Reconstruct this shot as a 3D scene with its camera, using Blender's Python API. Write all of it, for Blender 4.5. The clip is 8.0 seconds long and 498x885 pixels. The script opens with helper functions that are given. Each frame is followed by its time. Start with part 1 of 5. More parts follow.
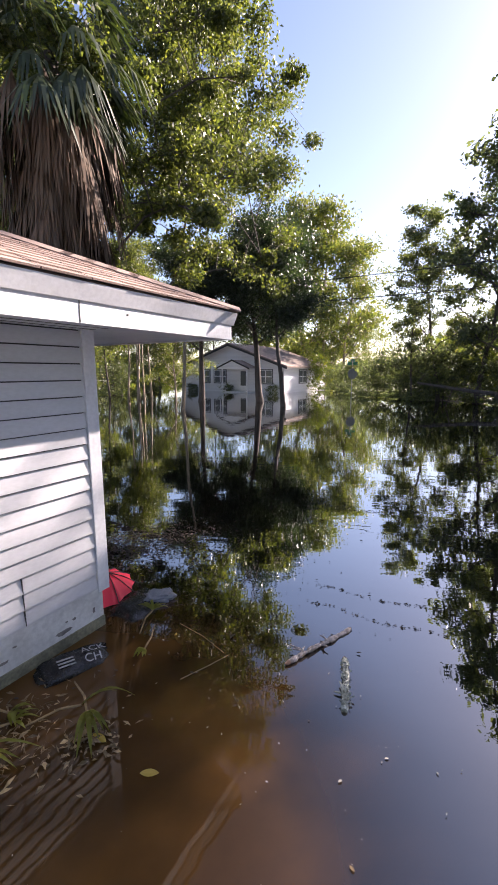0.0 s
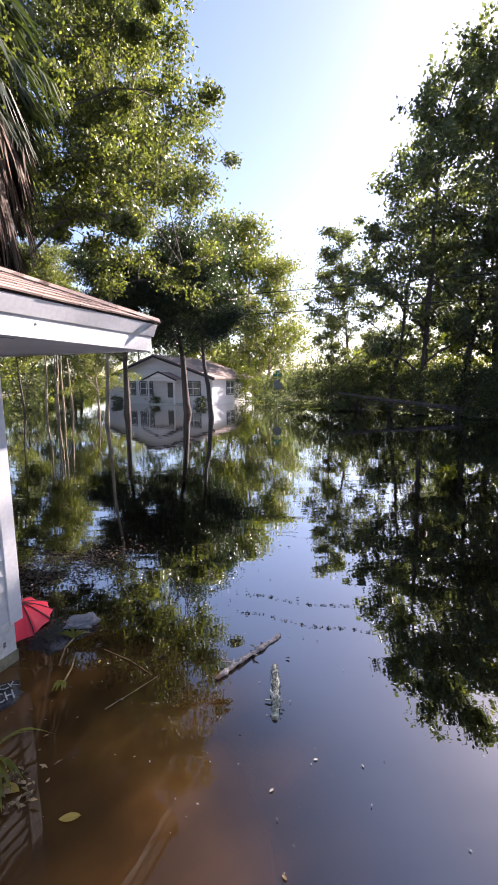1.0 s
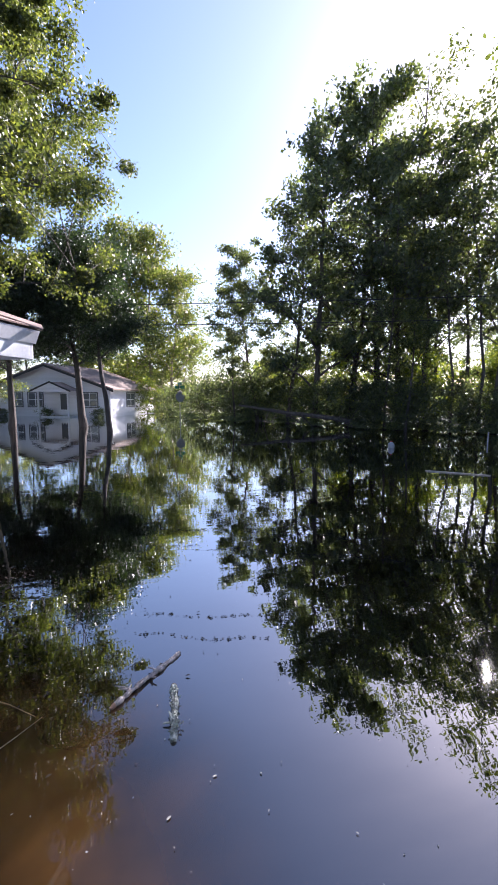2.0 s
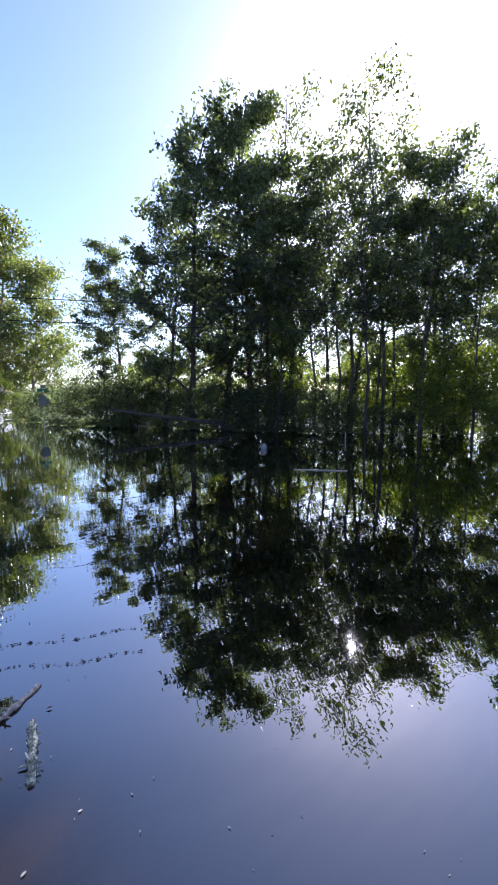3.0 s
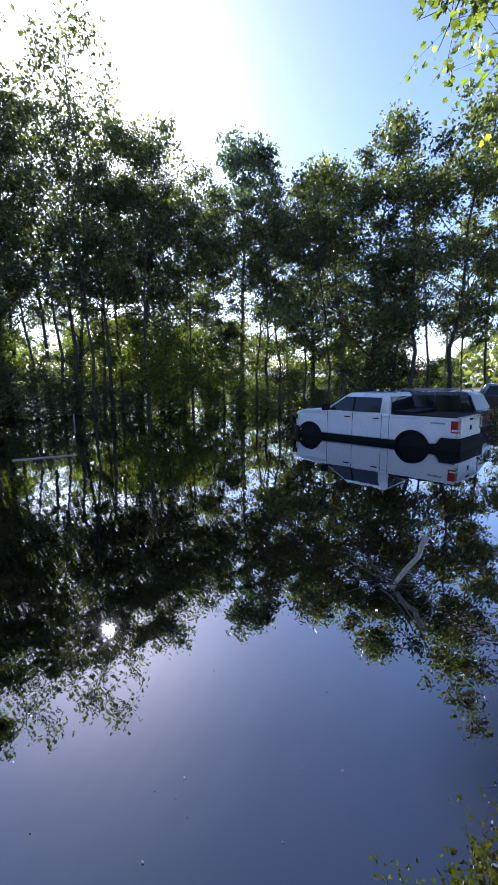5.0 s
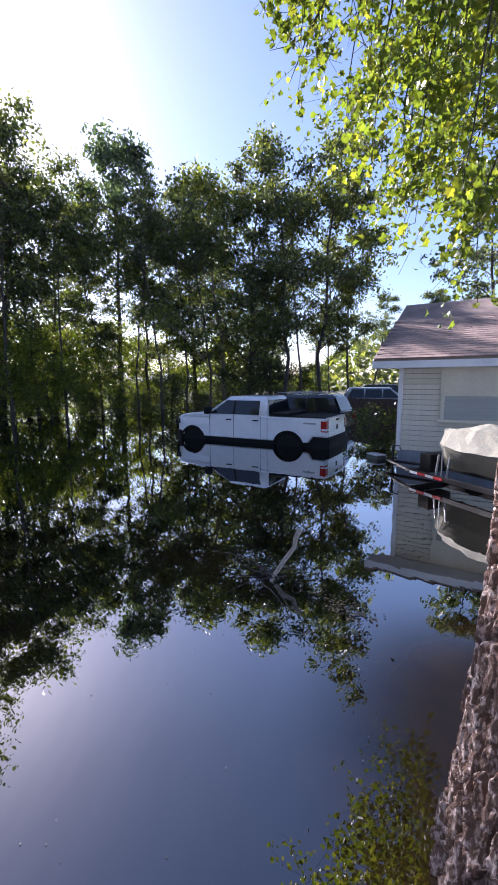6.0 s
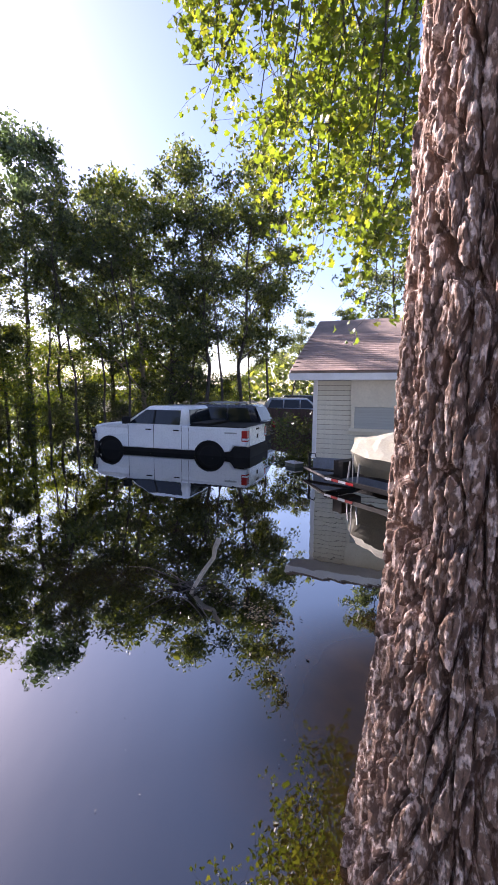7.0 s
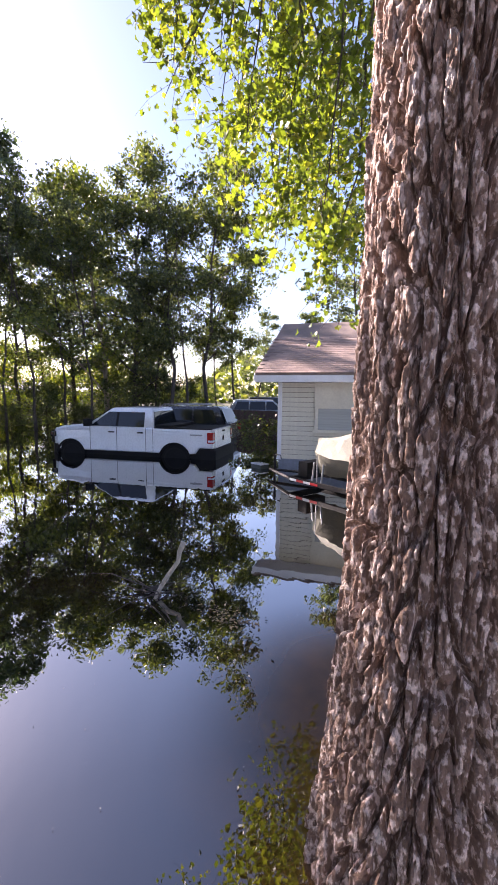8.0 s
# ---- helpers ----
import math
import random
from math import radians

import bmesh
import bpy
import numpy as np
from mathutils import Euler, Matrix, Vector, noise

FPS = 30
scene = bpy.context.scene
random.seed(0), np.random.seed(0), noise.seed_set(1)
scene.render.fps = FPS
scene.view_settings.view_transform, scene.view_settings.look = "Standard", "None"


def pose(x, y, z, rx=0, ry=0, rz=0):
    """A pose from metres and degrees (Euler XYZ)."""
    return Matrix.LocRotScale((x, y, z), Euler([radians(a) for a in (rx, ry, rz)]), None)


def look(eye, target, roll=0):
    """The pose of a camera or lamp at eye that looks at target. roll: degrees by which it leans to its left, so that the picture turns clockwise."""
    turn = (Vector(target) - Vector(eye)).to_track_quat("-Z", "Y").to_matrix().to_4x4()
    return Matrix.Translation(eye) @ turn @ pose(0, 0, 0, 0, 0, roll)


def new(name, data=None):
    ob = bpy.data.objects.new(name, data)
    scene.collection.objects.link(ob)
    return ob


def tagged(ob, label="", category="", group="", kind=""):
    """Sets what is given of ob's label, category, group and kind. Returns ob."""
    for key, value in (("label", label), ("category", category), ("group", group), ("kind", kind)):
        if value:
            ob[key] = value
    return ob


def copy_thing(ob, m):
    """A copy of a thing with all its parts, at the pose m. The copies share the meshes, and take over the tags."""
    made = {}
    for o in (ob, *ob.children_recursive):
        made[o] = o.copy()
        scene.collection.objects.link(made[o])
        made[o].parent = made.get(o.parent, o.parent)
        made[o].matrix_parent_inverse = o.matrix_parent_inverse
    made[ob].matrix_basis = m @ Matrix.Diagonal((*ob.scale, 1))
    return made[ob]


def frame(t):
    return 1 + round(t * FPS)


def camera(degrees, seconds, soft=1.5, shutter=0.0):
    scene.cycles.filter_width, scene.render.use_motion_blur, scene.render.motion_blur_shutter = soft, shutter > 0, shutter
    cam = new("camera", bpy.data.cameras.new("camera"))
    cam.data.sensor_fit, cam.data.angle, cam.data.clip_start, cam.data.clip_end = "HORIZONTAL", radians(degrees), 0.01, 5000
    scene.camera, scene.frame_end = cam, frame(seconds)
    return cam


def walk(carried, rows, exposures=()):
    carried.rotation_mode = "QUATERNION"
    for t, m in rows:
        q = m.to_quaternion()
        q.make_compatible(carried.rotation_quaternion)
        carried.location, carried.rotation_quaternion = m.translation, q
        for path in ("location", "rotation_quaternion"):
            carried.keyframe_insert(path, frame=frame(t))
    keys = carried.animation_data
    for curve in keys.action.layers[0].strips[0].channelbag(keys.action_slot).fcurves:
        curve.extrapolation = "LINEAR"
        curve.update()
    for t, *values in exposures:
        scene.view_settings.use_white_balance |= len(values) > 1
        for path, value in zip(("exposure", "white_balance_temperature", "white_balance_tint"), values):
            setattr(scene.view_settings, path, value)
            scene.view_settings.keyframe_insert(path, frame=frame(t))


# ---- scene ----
cam = camera(62.69, 8.0, 1.7)
# seconds, place, heading, tilt, lean
PATH = [
    (0.0, -0.000, 0.283, 2.00, 0.00, 80.03, 0.04),
    (0.5, 0.019, 0.282, 2.00, -3.76, 80.51, -0.13),
    (1.0, 0.049, 0.278, 2.00, -9.89, 81.58, -0.29),
    (1.2, 0.061, 0.276, 2.00, -12.42, 81.98, -0.34),
    (2.3, 0.132, 0.250, 2.00, -27.88, 83.66, 0.39),
    (2.5, 0.146, 0.242, 2.00, -31.12, 83.81, 0.33),
    (3.0, 0.183, 0.216, 2.00, -40.24, 83.95, 0.42),
    (3.5, 0.215, 0.183, 2.00, -49.63, 83.57, 0.20),
    (4.0, 0.243, 0.145, 2.00, -59.11, 83.02, -0.05),
    (4.5, 0.262, 0.106, 2.00, -67.98, 82.13, -0.19),
    (4.7, 0.268, 0.091, 2.00, -71.25, 81.66, -0.43),
    (5.8, 0.283, 0.003, 2.00, -89.45, 81.18, 0.03),
    (6.0, 0.282, -0.012, 2.00, -92.36, 81.54, -0.35),
    (6.5, 0.279, -0.044, 2.00, -98.88, 82.23, 0.18),
    (7.0, 0.275, -0.064, 2.00, -103.19, 82.90, 0.43),
    (7.5, 0.272, -0.079, 2.00, -106.13, 83.27, 0.61),
    (8.0, 0.269, -0.087, 2.00, -107.91, 83.19, 0.52),
]
walk(cam, [(t, pose(x, y, z, tilt, 0, head) @ pose(0, 0, 0, 0, 0, lean)) for t, x, y, z, head, tilt, lean in PATH],
     exposures=[(0.0, 2.1, 6700, 27), (1.0, 2.25, 6550, 28), (2.5, 2.0, 5550, 25), (3.5, 1.85, 5250, 24), (4.5, 1.8, 5200, 24),
                (6.0, 1.85, 5700, 28), (7.0, 2.15, 6250, 32), (8.0, 2.35, 6550, 32)])

# ---- light ----
SUN_AZ, SUN_EL = radians(55.5), radians(31.5)
world = bpy.data.worlds.new("world")
scene.world = world
world.use_nodes = True
wn = world.node_tree.nodes
sky = wn.new("ShaderNodeTexSky")
sky.sky_type = 'NISHITA'
sky.sun_disc = False
sky.sun_elevation, sky.sun_rotation = SUN_EL, SUN_AZ
sky.dust_density, sky.air_density, sky.ozone_density = 0.6, 1.0, 1.0
wn["Background"].inputs["Strength"].default_value = 0.062
world.node_tree.links.new(sky.outputs["Color"], wn["Background"].inputs["Color"])
sun = new("sun", bpy.data.lights.new("sun", 'SUN'))
sun.data.energy, sun.data.angle, sun.data.color = 5.0, radians(0.6), (1.0, 0.93, 0.82)
SUN_DIR = Vector((math.sin(SUN_AZ) * math.cos(SUN_EL), math.cos(SUN_AZ) * math.cos(SUN_EL), math.sin(SUN_EL)))
sun.matrix_world = look(SUN_DIR * 80, (0, 0, 0))


# ---- materials ----
def material(name, base, rough=0.7, metal=0.0, vary=0.25, scale=6.0, fine=60.0, bump=0.15, bump_dist=0.01,
             spec=0.5, stretch=(1, 1, 1), second=None, per_object=0.0, per_island=0.0, coat=0.0, lo=0.35, hi=0.68):
    """Two scales of variation in colour, roughness and relief, in object space."""
    m = bpy.data.materials.new(name)
    m.use_nodes = True
    nt = m.node_tree
    n, l = nt.nodes, nt.links
    b = n["Principled BSDF"]
    tc = n.new("ShaderNodeTexCoord")
    mp = n.new("ShaderNodeMapping")
    mp.inputs["Scale"].default_value = stretch
    l.new(tc.outputs["Object"], mp.inputs["Vector"])
    big = n.new("ShaderNodeTexNoise")
    big.inputs["Scale"].default_value, big.inputs["Detail"].default_value = scale, 5
    small = n.new("ShaderNodeTexNoise")
    small.inputs["Scale"].default_value, small.inputs["Detail"].default_value = fine, 4
    for t in (big, small):
        l.new(mp.outputs["Vector"], t.inputs["Vector"])
    mix = n.new("ShaderNodeMix")
    mix.data_type = 'RGBA'
    mix.blend_type = 'MIX'
    second = second or tuple(c * (1 - vary) for c in base)
    mix.inputs[6].default_value, mix.inputs[7].default_value = (*base, 1), (*second, 1)
    ramp = n.new("ShaderNodeMapRange")
    ramp.inputs["From Min"].default_value, ramp.inputs["From Max"].default_value = lo, hi
    l.new(big.outputs["Fac"], ramp.inputs["Value"])
    l.new(ramp.outputs["Result"], mix.inputs[0])
    hsv = n.new("ShaderNodeHueSaturation")
    l.new(mix.outputs[2], hsv.inputs["Color"])
    val = n.new("ShaderNodeMapRange")
    val.inputs["From Min"].default_value, val.inputs["From Max"].default_value = 0.3, 0.7
    val.inputs["To Min"].default_value, val.inputs["To Max"].default_value = 1 - vary * 0.5, 1 + vary * 0.5
    l.new(small.outputs["Fac"], val.inputs["Value"])
    last = val.outputs["Result"]
    for kind, amount in (("object", per_object), ("island", per_island)):
        if amount:
            info = n.new("ShaderNodeObjectInfo" if kind == "object" else "ShaderNodeNewGeometry")
            r = n.new("ShaderNodeMapRange")
            r.inputs["To Min"].default_value, r.inputs["To Max"].default_value = 1 - amount, 1 + amount
            l.new(info.outputs["Random" if kind == "object" else "Random Per Island"], r.inputs["Value"])
            mul = n.new("ShaderNodeMath")
            mul.operation = 'MULTIPLY'
            l.new(last, mul.inputs[0])
            l.new(r.outputs["Result"], mul.inputs[1])
            last = mul.outputs[0]
    l.new(last, hsv.inputs["Value"])
    l.new(hsv.outputs["Color"], b.inputs["Base Color"])
    rr = n.new("ShaderNodeMapRange")
    rr.inputs["To Min"].default_value, rr.inputs["To Max"].default_value = max(rough - 0.12, 0.02), min(rough + 0.12, 1)
    l.new(small.outputs["Fac"], rr.inputs["Value"])
    l.new(rr.outputs["Result"], b.inputs["Roughness"])
    b.inputs["Metallic"].default_value = metal
    b.inputs["Specular IOR Level"].default_value = spec
    b.inputs["Coat Weight"].default_value = coat
    if bump:
        bp = n.new("ShaderNodeBump")
        bp.inputs["Strength"].default_value, bp.inputs["Distance"].default_value = bump, bump_dist
        l.new(small.outputs["Fac"], bp.inputs["Height"])
        l.new(bp.outputs["Normal"], b.inputs["Normal"])
    return m


def leaf_material(name, green, yellow, through_color, glow=0.5, rough=0.45):
    """Leaves: colour by leaf, and light that comes through the blade."""
    m = bpy.data.materials.new(name)
    m.use_nodes = True
    n, l = m.node_tree.nodes, m.node_tree.links
    b = n["Principled BSDF"]
    geo = n.new("ShaderNodeNewGeometry")
    ramp = n.new("ShaderNodeValToRGB")
    e = ramp.color_ramp.elements
    e[0].position, e[0].color = 0.0, (*[c * 0.6 for c in green], 1)
    e[1].position, e[1].color = 1.0, (*yellow, 1)
    mid = e.new(0.7)
    mid.color = (*green, 1)
    l.new(geo.outputs["Random Per Island"], ramp.inputs["Fac"])
    tc = n.new("ShaderNodeTexCoord")
    ns = n.new("ShaderNodeTexNoise")
    ns.inputs["Scale"].default_value, ns.inputs["Detail"].default_value = 0.6, 3
    l.new(tc.outputs["Object"], ns.inputs["Vector"])
    hsv = n.new("ShaderNodeHueSaturation")
    mr = n.new("ShaderNodeMapRange")
    mr.inputs["From Min"].default_value, mr.inputs["From Max"].default_value = 0.3, 0.7
    mr.inputs["To Min"].default_value, mr.inputs["To Max"].default_value = 0.7, 1.35
    l.new(ns.outputs["Fac"], mr.inputs["Value"])
    l.new(mr.outputs["Result"], hsv.inputs["Value"])
    l.new(ramp.outputs["Color"], hsv.inputs["Color"])
    l.new(hsv.outputs["Color"], b.inputs["Base Color"])
    b.inputs["Roughness"].default_value = rough
    tr = n.new("ShaderNodeBsdfTranslucent")
    mul = n.new("ShaderNodeMix")
    mul.data_type, mul.blend_type = 'RGBA', 'MULTIPLY'
    mul.inputs[0].default_value = 1.0
    gain = n.new("ShaderNodeHueSaturation")
    gain.inputs["Value"].default_value = 2.2
    l.new(hsv.outputs["Color"], gain.inputs["Color"])
    l.new(gain.outputs["Color"], mul.inputs[6])
    mul.inputs[7].default_value = (*through_color, 1)
    l.new(mul.outputs[2], tr.inputs["Color"])
    mix = n.new("ShaderNodeMixShader")
    mix.inputs[0].default_value = glow
    l.new(b.outputs[0], mix.inputs[1])
    l.new(tr.outputs[0], mix.inputs[2])
    l.new(mix.outputs[0], n["Material Output"].inputs["Surface"])
    return m


def water_material():
    """Tea-brown flood water: opaque murk under a still, mirror-like surface."""
    m = bpy.data.materials.new("flood_water")
    m.use_nodes = True
    n, l = m.node_tree.nodes, m.node_tree.links
    b = n["Principled BSDF"]
    tc = n.new("ShaderNodeTexCoord")
    ns = n.new("ShaderNodeTexNoise")
    ns.inputs["Scale"].default_value, ns.inputs["Detail"].default_value = 0.8, 6
    l.new(tc.outputs["Object"], ns.inputs["Vector"])
    mix = n.new("ShaderNodeMix")
    mix.data_type = 'RGBA'
    mix.inputs[6].default_value, mix.inputs[7].default_value = (0.038, 0.020, 0.0075, 1), (0.135, 0.066, 0.019, 1)
    # pale silt shows through where the yard is shallow
    shoal = None
    for centre, reach in (((-0.95, 1.95, 0), 2.1), ((2.2, -1.75, 0), 1.6)):
        vm = n.new("ShaderNodeVectorMath")
        vm.operation = 'DISTANCE'
        l.new(tc.outputs["Object"], vm.inputs[0])
        vm.inputs[1].default_value = centre
        fall = n.new("ShaderNodeMapRange")
        fall.interpolation_type = 'SMOOTHSTEP'
        fall.inputs["From Min"].default_value, fall.inputs["From Max"].default_value = reach * 0.35, reach
        fall.inputs["To Min"].default_value, fall.inputs["To Max"].default_value = 1.0, 0.0
        l.new(vm.outputs["Value"], fall.inputs["Value"])
        if shoal is None:
            shoal = fall.outputs["Result"]
        else:
            mx = n.new("ShaderNodeMath")
            mx.operation = 'MAXIMUM'
            l.new(shoal, mx.inputs[0])
            l.new(fall.outputs["Result"], mx.inputs[1])
            shoal = mx.outputs[0]
    deep = n.new("ShaderNodeMix")
    deep.data_type = 'RGBA'
    deep.inputs[6].default_value = (0.003, 0.002, 0.0012, 1)
    l.new(shoal, deep.inputs[0])
    l.new(mix.outputs[2], deep.inputs[7])
    mr = n.new("ShaderNodeMapRange")
    mr.inputs["From Min"].default_value, mr.inputs["From Max"].default_value = 0.38, 0.66
    l.new(ns.outputs["Fac"], mr.inputs["Value"])
    l.new(mr.outputs["Result"], mix.inputs[0])
    l.new(deep.outputs[2], b.inputs["Base Color"])
    b.inputs["Roughness"].default_value = 0.6
    b.inputs["Specular IOR Level"].default_value = 0.0
    gl = n.new("ShaderNodeBsdfGlossy")
    gl.inputs["Roughness"].default_value = 0.012
    gl.inputs["Color"].default_value = (1, 1, 1, 1)
    face = n.new("ShaderNodeLayerWeight")
    face.inputs["Blend"].default_value = 0.5
    curve = n.new("ShaderNodeValToRGB")
    el = curve.color_ramp.elements
    el[0].position, el[0].color = 0.0, (0.10, 0.10, 0.10, 1)
    el[1].position, el[1].color = 1.0, (0.99, 0.99, 0.99, 1)
    for where, much in ((0.30, 0.19), (0.50, 0.32), (0.66, 0.48), (0.80, 0.62), (0.92, 0.80)):
        k = el.new(where)
        k.color = (much, much, much, 1)
    l.new(face.outputs["Facing"], curve.inputs["Fac"])
    calm = n.new("ShaderNodeMapRange")
    calm.inputs["To Min"].default_value, calm.inputs["To Max"].default_value = 1.0, 0.14
    l.new(shoal, calm.inputs["Value"])
    amount = n.new("ShaderNodeMath")
    amount.operation = 'MULTIPLY'
    l.new(curve.outputs["Color"], amount.inputs[0])
    l.new(calm.outputs["Result"], amount.inputs[1])
    both = n.new("ShaderNodeMixShader")
    l.new(amount.outputs[0], both.inputs[0])
    l.new(b.outputs[0], both.inputs[1])
    l.new(gl.outputs[0], both.inputs[2])
    l.new(both.outputs[0], n["Material Output"].inputs["Surface"])
    w1 = n.new("ShaderNodeTexNoise")
    w1.inputs["Scale"].default_value, w1.inputs["Detail"].default_value = 1.6, 2
    mp = n.new("ShaderNodeMapping")
    mp.inputs["Rotation"].default_value = (0, 0, 0.6)
    mp.inputs["Scale"].default_value = (0.6, 1.5, 1)
    l.new(tc.outputs["Object"], mp.inputs["Vector"])
    l.new(mp.outputs["Vector"], w1.inputs["Vector"])
    bp = n.new("ShaderNodeBump")
    bp.inputs["Strength"].default_value, bp.inputs["Distance"].default_value = 0.045, 0.06
    w2 = n.new("ShaderNodeTexNoise")
    w2.inputs["Scale"].default_value, w2.inputs["Detail"].default_value = 7.0, 2
    l.new(mp.outputs["Vector"], w2.inputs["Vector"])
    sum_ = n.new("ShaderNodeMath")
    sum_.operation = 'MULTIPLY_ADD'
    l.new(w2.outputs["Fac"], sum_.inputs[0])
    sum_.inputs[1].default_value = 0.12
    l.new(w1.outputs["Fac"], sum_.inputs[2])
    l.new(sum_.outputs[0], bp.inputs["Height"])
    l.new(bp.outputs["Normal"], gl.inputs["Normal"])
    return m


def glass_material(name, tint=(0.02, 0.025, 0.03), rough=0.03):
    m = bpy.data.materials.new(name)
    m.use_nodes = True
    b = m.node_tree.nodes["Principled BSDF"]
    b.inputs["Base Color"].default_value = (*tint, 1)
    b.inputs["Roughness"].default_value = rough
    b.inputs["IOR"].default_value = 1.5
    return m


WATER = water_material()
SOIL = material("silty_soil", (0.06, 0.045, 0.028), 0.9, vary=0.5, scale=0.4, fine=5, second=(0.05, 0.07, 0.02))
WHITE_SIDING = material("white_painted_siding", (0.58, 0.59, 0.61), 0.55, vary=0.10, scale=1.5, fine=25, stretch=(1, 1, 3),
                        bump=0.06, per_object=0.03)
WHITE_TRIM = material("white_painted_trim", (0.76, 0.77, 0.79), 0.5, vary=0.14, scale=3, fine=40, bump=0.08)
FOUNDATION = material("painted_block_footing", (0.68, 0.69, 0.68), 0.85, vary=0.22, scale=4, fine=30, bump=0.4)
SCUM = material("waterline_scum", (0.26, 0.25, 0.17), 0.8, vary=0.5, scale=7, fine=50)
CHIP = material("bare_cement", (0.25, 0.23, 0.22), 0.9, vary=0.4, scale=20, fine=80)
SHINGLE = material("brown_shingle", (0.30, 0.215, 0.175), 0.92, vary=0.35, scale=9, fine=160, bump=0.6, bump_dist=0.004,
                   per_object=0.22, second=(0.22, 0.16, 0.14))
SHINGLE_FAR = material("brown_shingle_far", (0.28, 0.21, 0.175), 0.92, vary=0.35, scale=2, fine=30, bump=0.5, per_island=0.25)
SEAM = material("dark_seam", (0.05, 0.05, 0.05), 0.9, vary=0.2)
BARK = material("grey_bark", (0.095, 0.08, 0.07), 0.95, vary=0.5, scale=3, fine=25, stretch=(3, 3, 0.6), bump=0.8, bump_dist=0.05)
PALE_BARK = material("pale_bark", (0.30, 0.25, 0.19), 0.95, vary=0.5, scale=3, fine=25, stretch=(3, 3, 0.6), bump=0.8, bump_dist=0.04)
OAK_BARK = material("plated_bark", (0.200, 0.126, 0.092), 0.92, vary=0.5, scale=34, fine=120, stretch=(1.3, 1.3, 0.7), bump=0.7,
                    bump_dist=0.012, second=(0.66, 0.53, 0.46), lo=0.50, hi=0.61)
LEAF_OAK = leaf_material("oak_leaves", (0.068, 0.086, 0.038), (0.155, 0.165, 0.060), (0.97, 1.0, 0.30), 0.44, 0.42)
LEAF_DARK = leaf_material("dark_leaves", (0.072, 0.088, 0.056), (0.125, 0.14, 0.068), (0.94, 1.0, 0.42), 0.52, 0.44)
# the shade on the low oaks is put into this darker leaf colour
LEAF_SHADED = leaf_material("shaded_leaves", (0.030, 0.044, 0.026), (0.055, 0.07, 0.035), (0.8, 1.0, 0.4), 0.25, 0.36)
LEAF_LIGHT = leaf_material("light_leaves", (0.105, 0.13, 0.042), (0.20, 0.20, 0.065), (0.97, 1.0, 0.33), 0.38, 0.42)
LEAF_MAPLE_AND_SUNLIT = leaf_material("maple_leaves", (0.11, 0.145, 0.032), (0.22, 0.215, 0.045), (0.96, 1.0, 0.20), 0.48, 0.42)
NEEDLES = leaf_material("pine_needles", (0.07, 0.095, 0.06), (0.11, 0.13, 0.07), (0.85, 1.0, 0.45), 0.3, 0.5)
DEAD_FROND = material("dead_palm_frond", (0.115, 0.070, 0.045), 0.85, vary=0.5, scale=4, fine=40, per_island=0.35, second=(0.10, 0.07, 0.045))
FROND = leaf_material("palm_frond", (0.035, 0.05, 0.025), (0.08, 0.09, 0.04), (0.9, 1.0, 0.3), 0.2, 0.4)
CAR_WHITE = material("white_car_paint", (0.84, 0.86, 0.88), 0.28, vary=0.05, scale=3, fine=20, bump=0, coat=0.8)
BLACK_PLASTIC = material("black_plastic", (0.010, 0.010, 0.011), 0.6, spec=0.25, vary=0.3, scale=8, fine=80, bump=0.1)
RUBBER = material("tyre_rubber", (0.014, 0.014, 0.014), 0.85, vary=0.3, scale=12, fine=80)
STEEL = material("galvanised_steel", (0.42, 0.43, 0.44), 0.45, metal=0.8, vary=0.3, scale=10, fine=90, bump=0.1)
CAR_GLASS = glass_material("dark_car_glass", (0.012, 0.015, 0.018))
PANE_GLASS = glass_material("window_glass", (0.13, 0.14, 0.15))
RED_LENS = material("red_lamp_lens", (0.45, 0.015, 0.015), 0.2, vary=0.2, scale=30, fine=90, bump=0)


# ---- mesh helpers ----
def part(name, bm, mat, parent, label=""):
    me = bpy.data.meshes.new(name)
    bm.to_mesh(me)
    bm.free()
    me.materials.append(mat)
    ob = new(name, me)
    ob.parent = parent
    if label:
        tagged(ob, label)
    return ob


def thing(name, m, label, category, group="", kind=""):
    ob = new(name)
    ob.empty_display_size = 0.1
    ob.matrix_world = m
    return tagged(ob, label, category, group, kind)


def box(bm, x0, x1, y0, y1, z0, z1, bevel=0.0):
    v = [bm.verts.new((x, y, z)) for x in (x0, x1) for y in (y0, y1) for z in (z0, z1)]
    fs = [bm.faces.new([v[i] for i in f]) for f in ((0, 1, 3, 2), (4, 6, 7, 5), (0, 4, 5, 1), (2, 3, 7, 6), (0, 2, 6, 4), (1, 5, 7, 3))]
    if bevel:
        es = {e for f in fs for e in f.edges}
        bmesh.ops.bevel(bm, geom=list(es), offset=bevel, segments=2, affect='EDGES', profile=0.7)
    return bm


def boxes(*rows, bevel=0.0):
    bm = bmesh.new()
    for r in rows:
        b = bmesh.new()
        box(b, *r, bevel=bevel)
        me = bpy.data.meshes.new("tmp")
        b.to_mesh(me)
        b.free()
        bm.from_mesh(me)
        bpy.data.meshes.remove(me)
    return bm


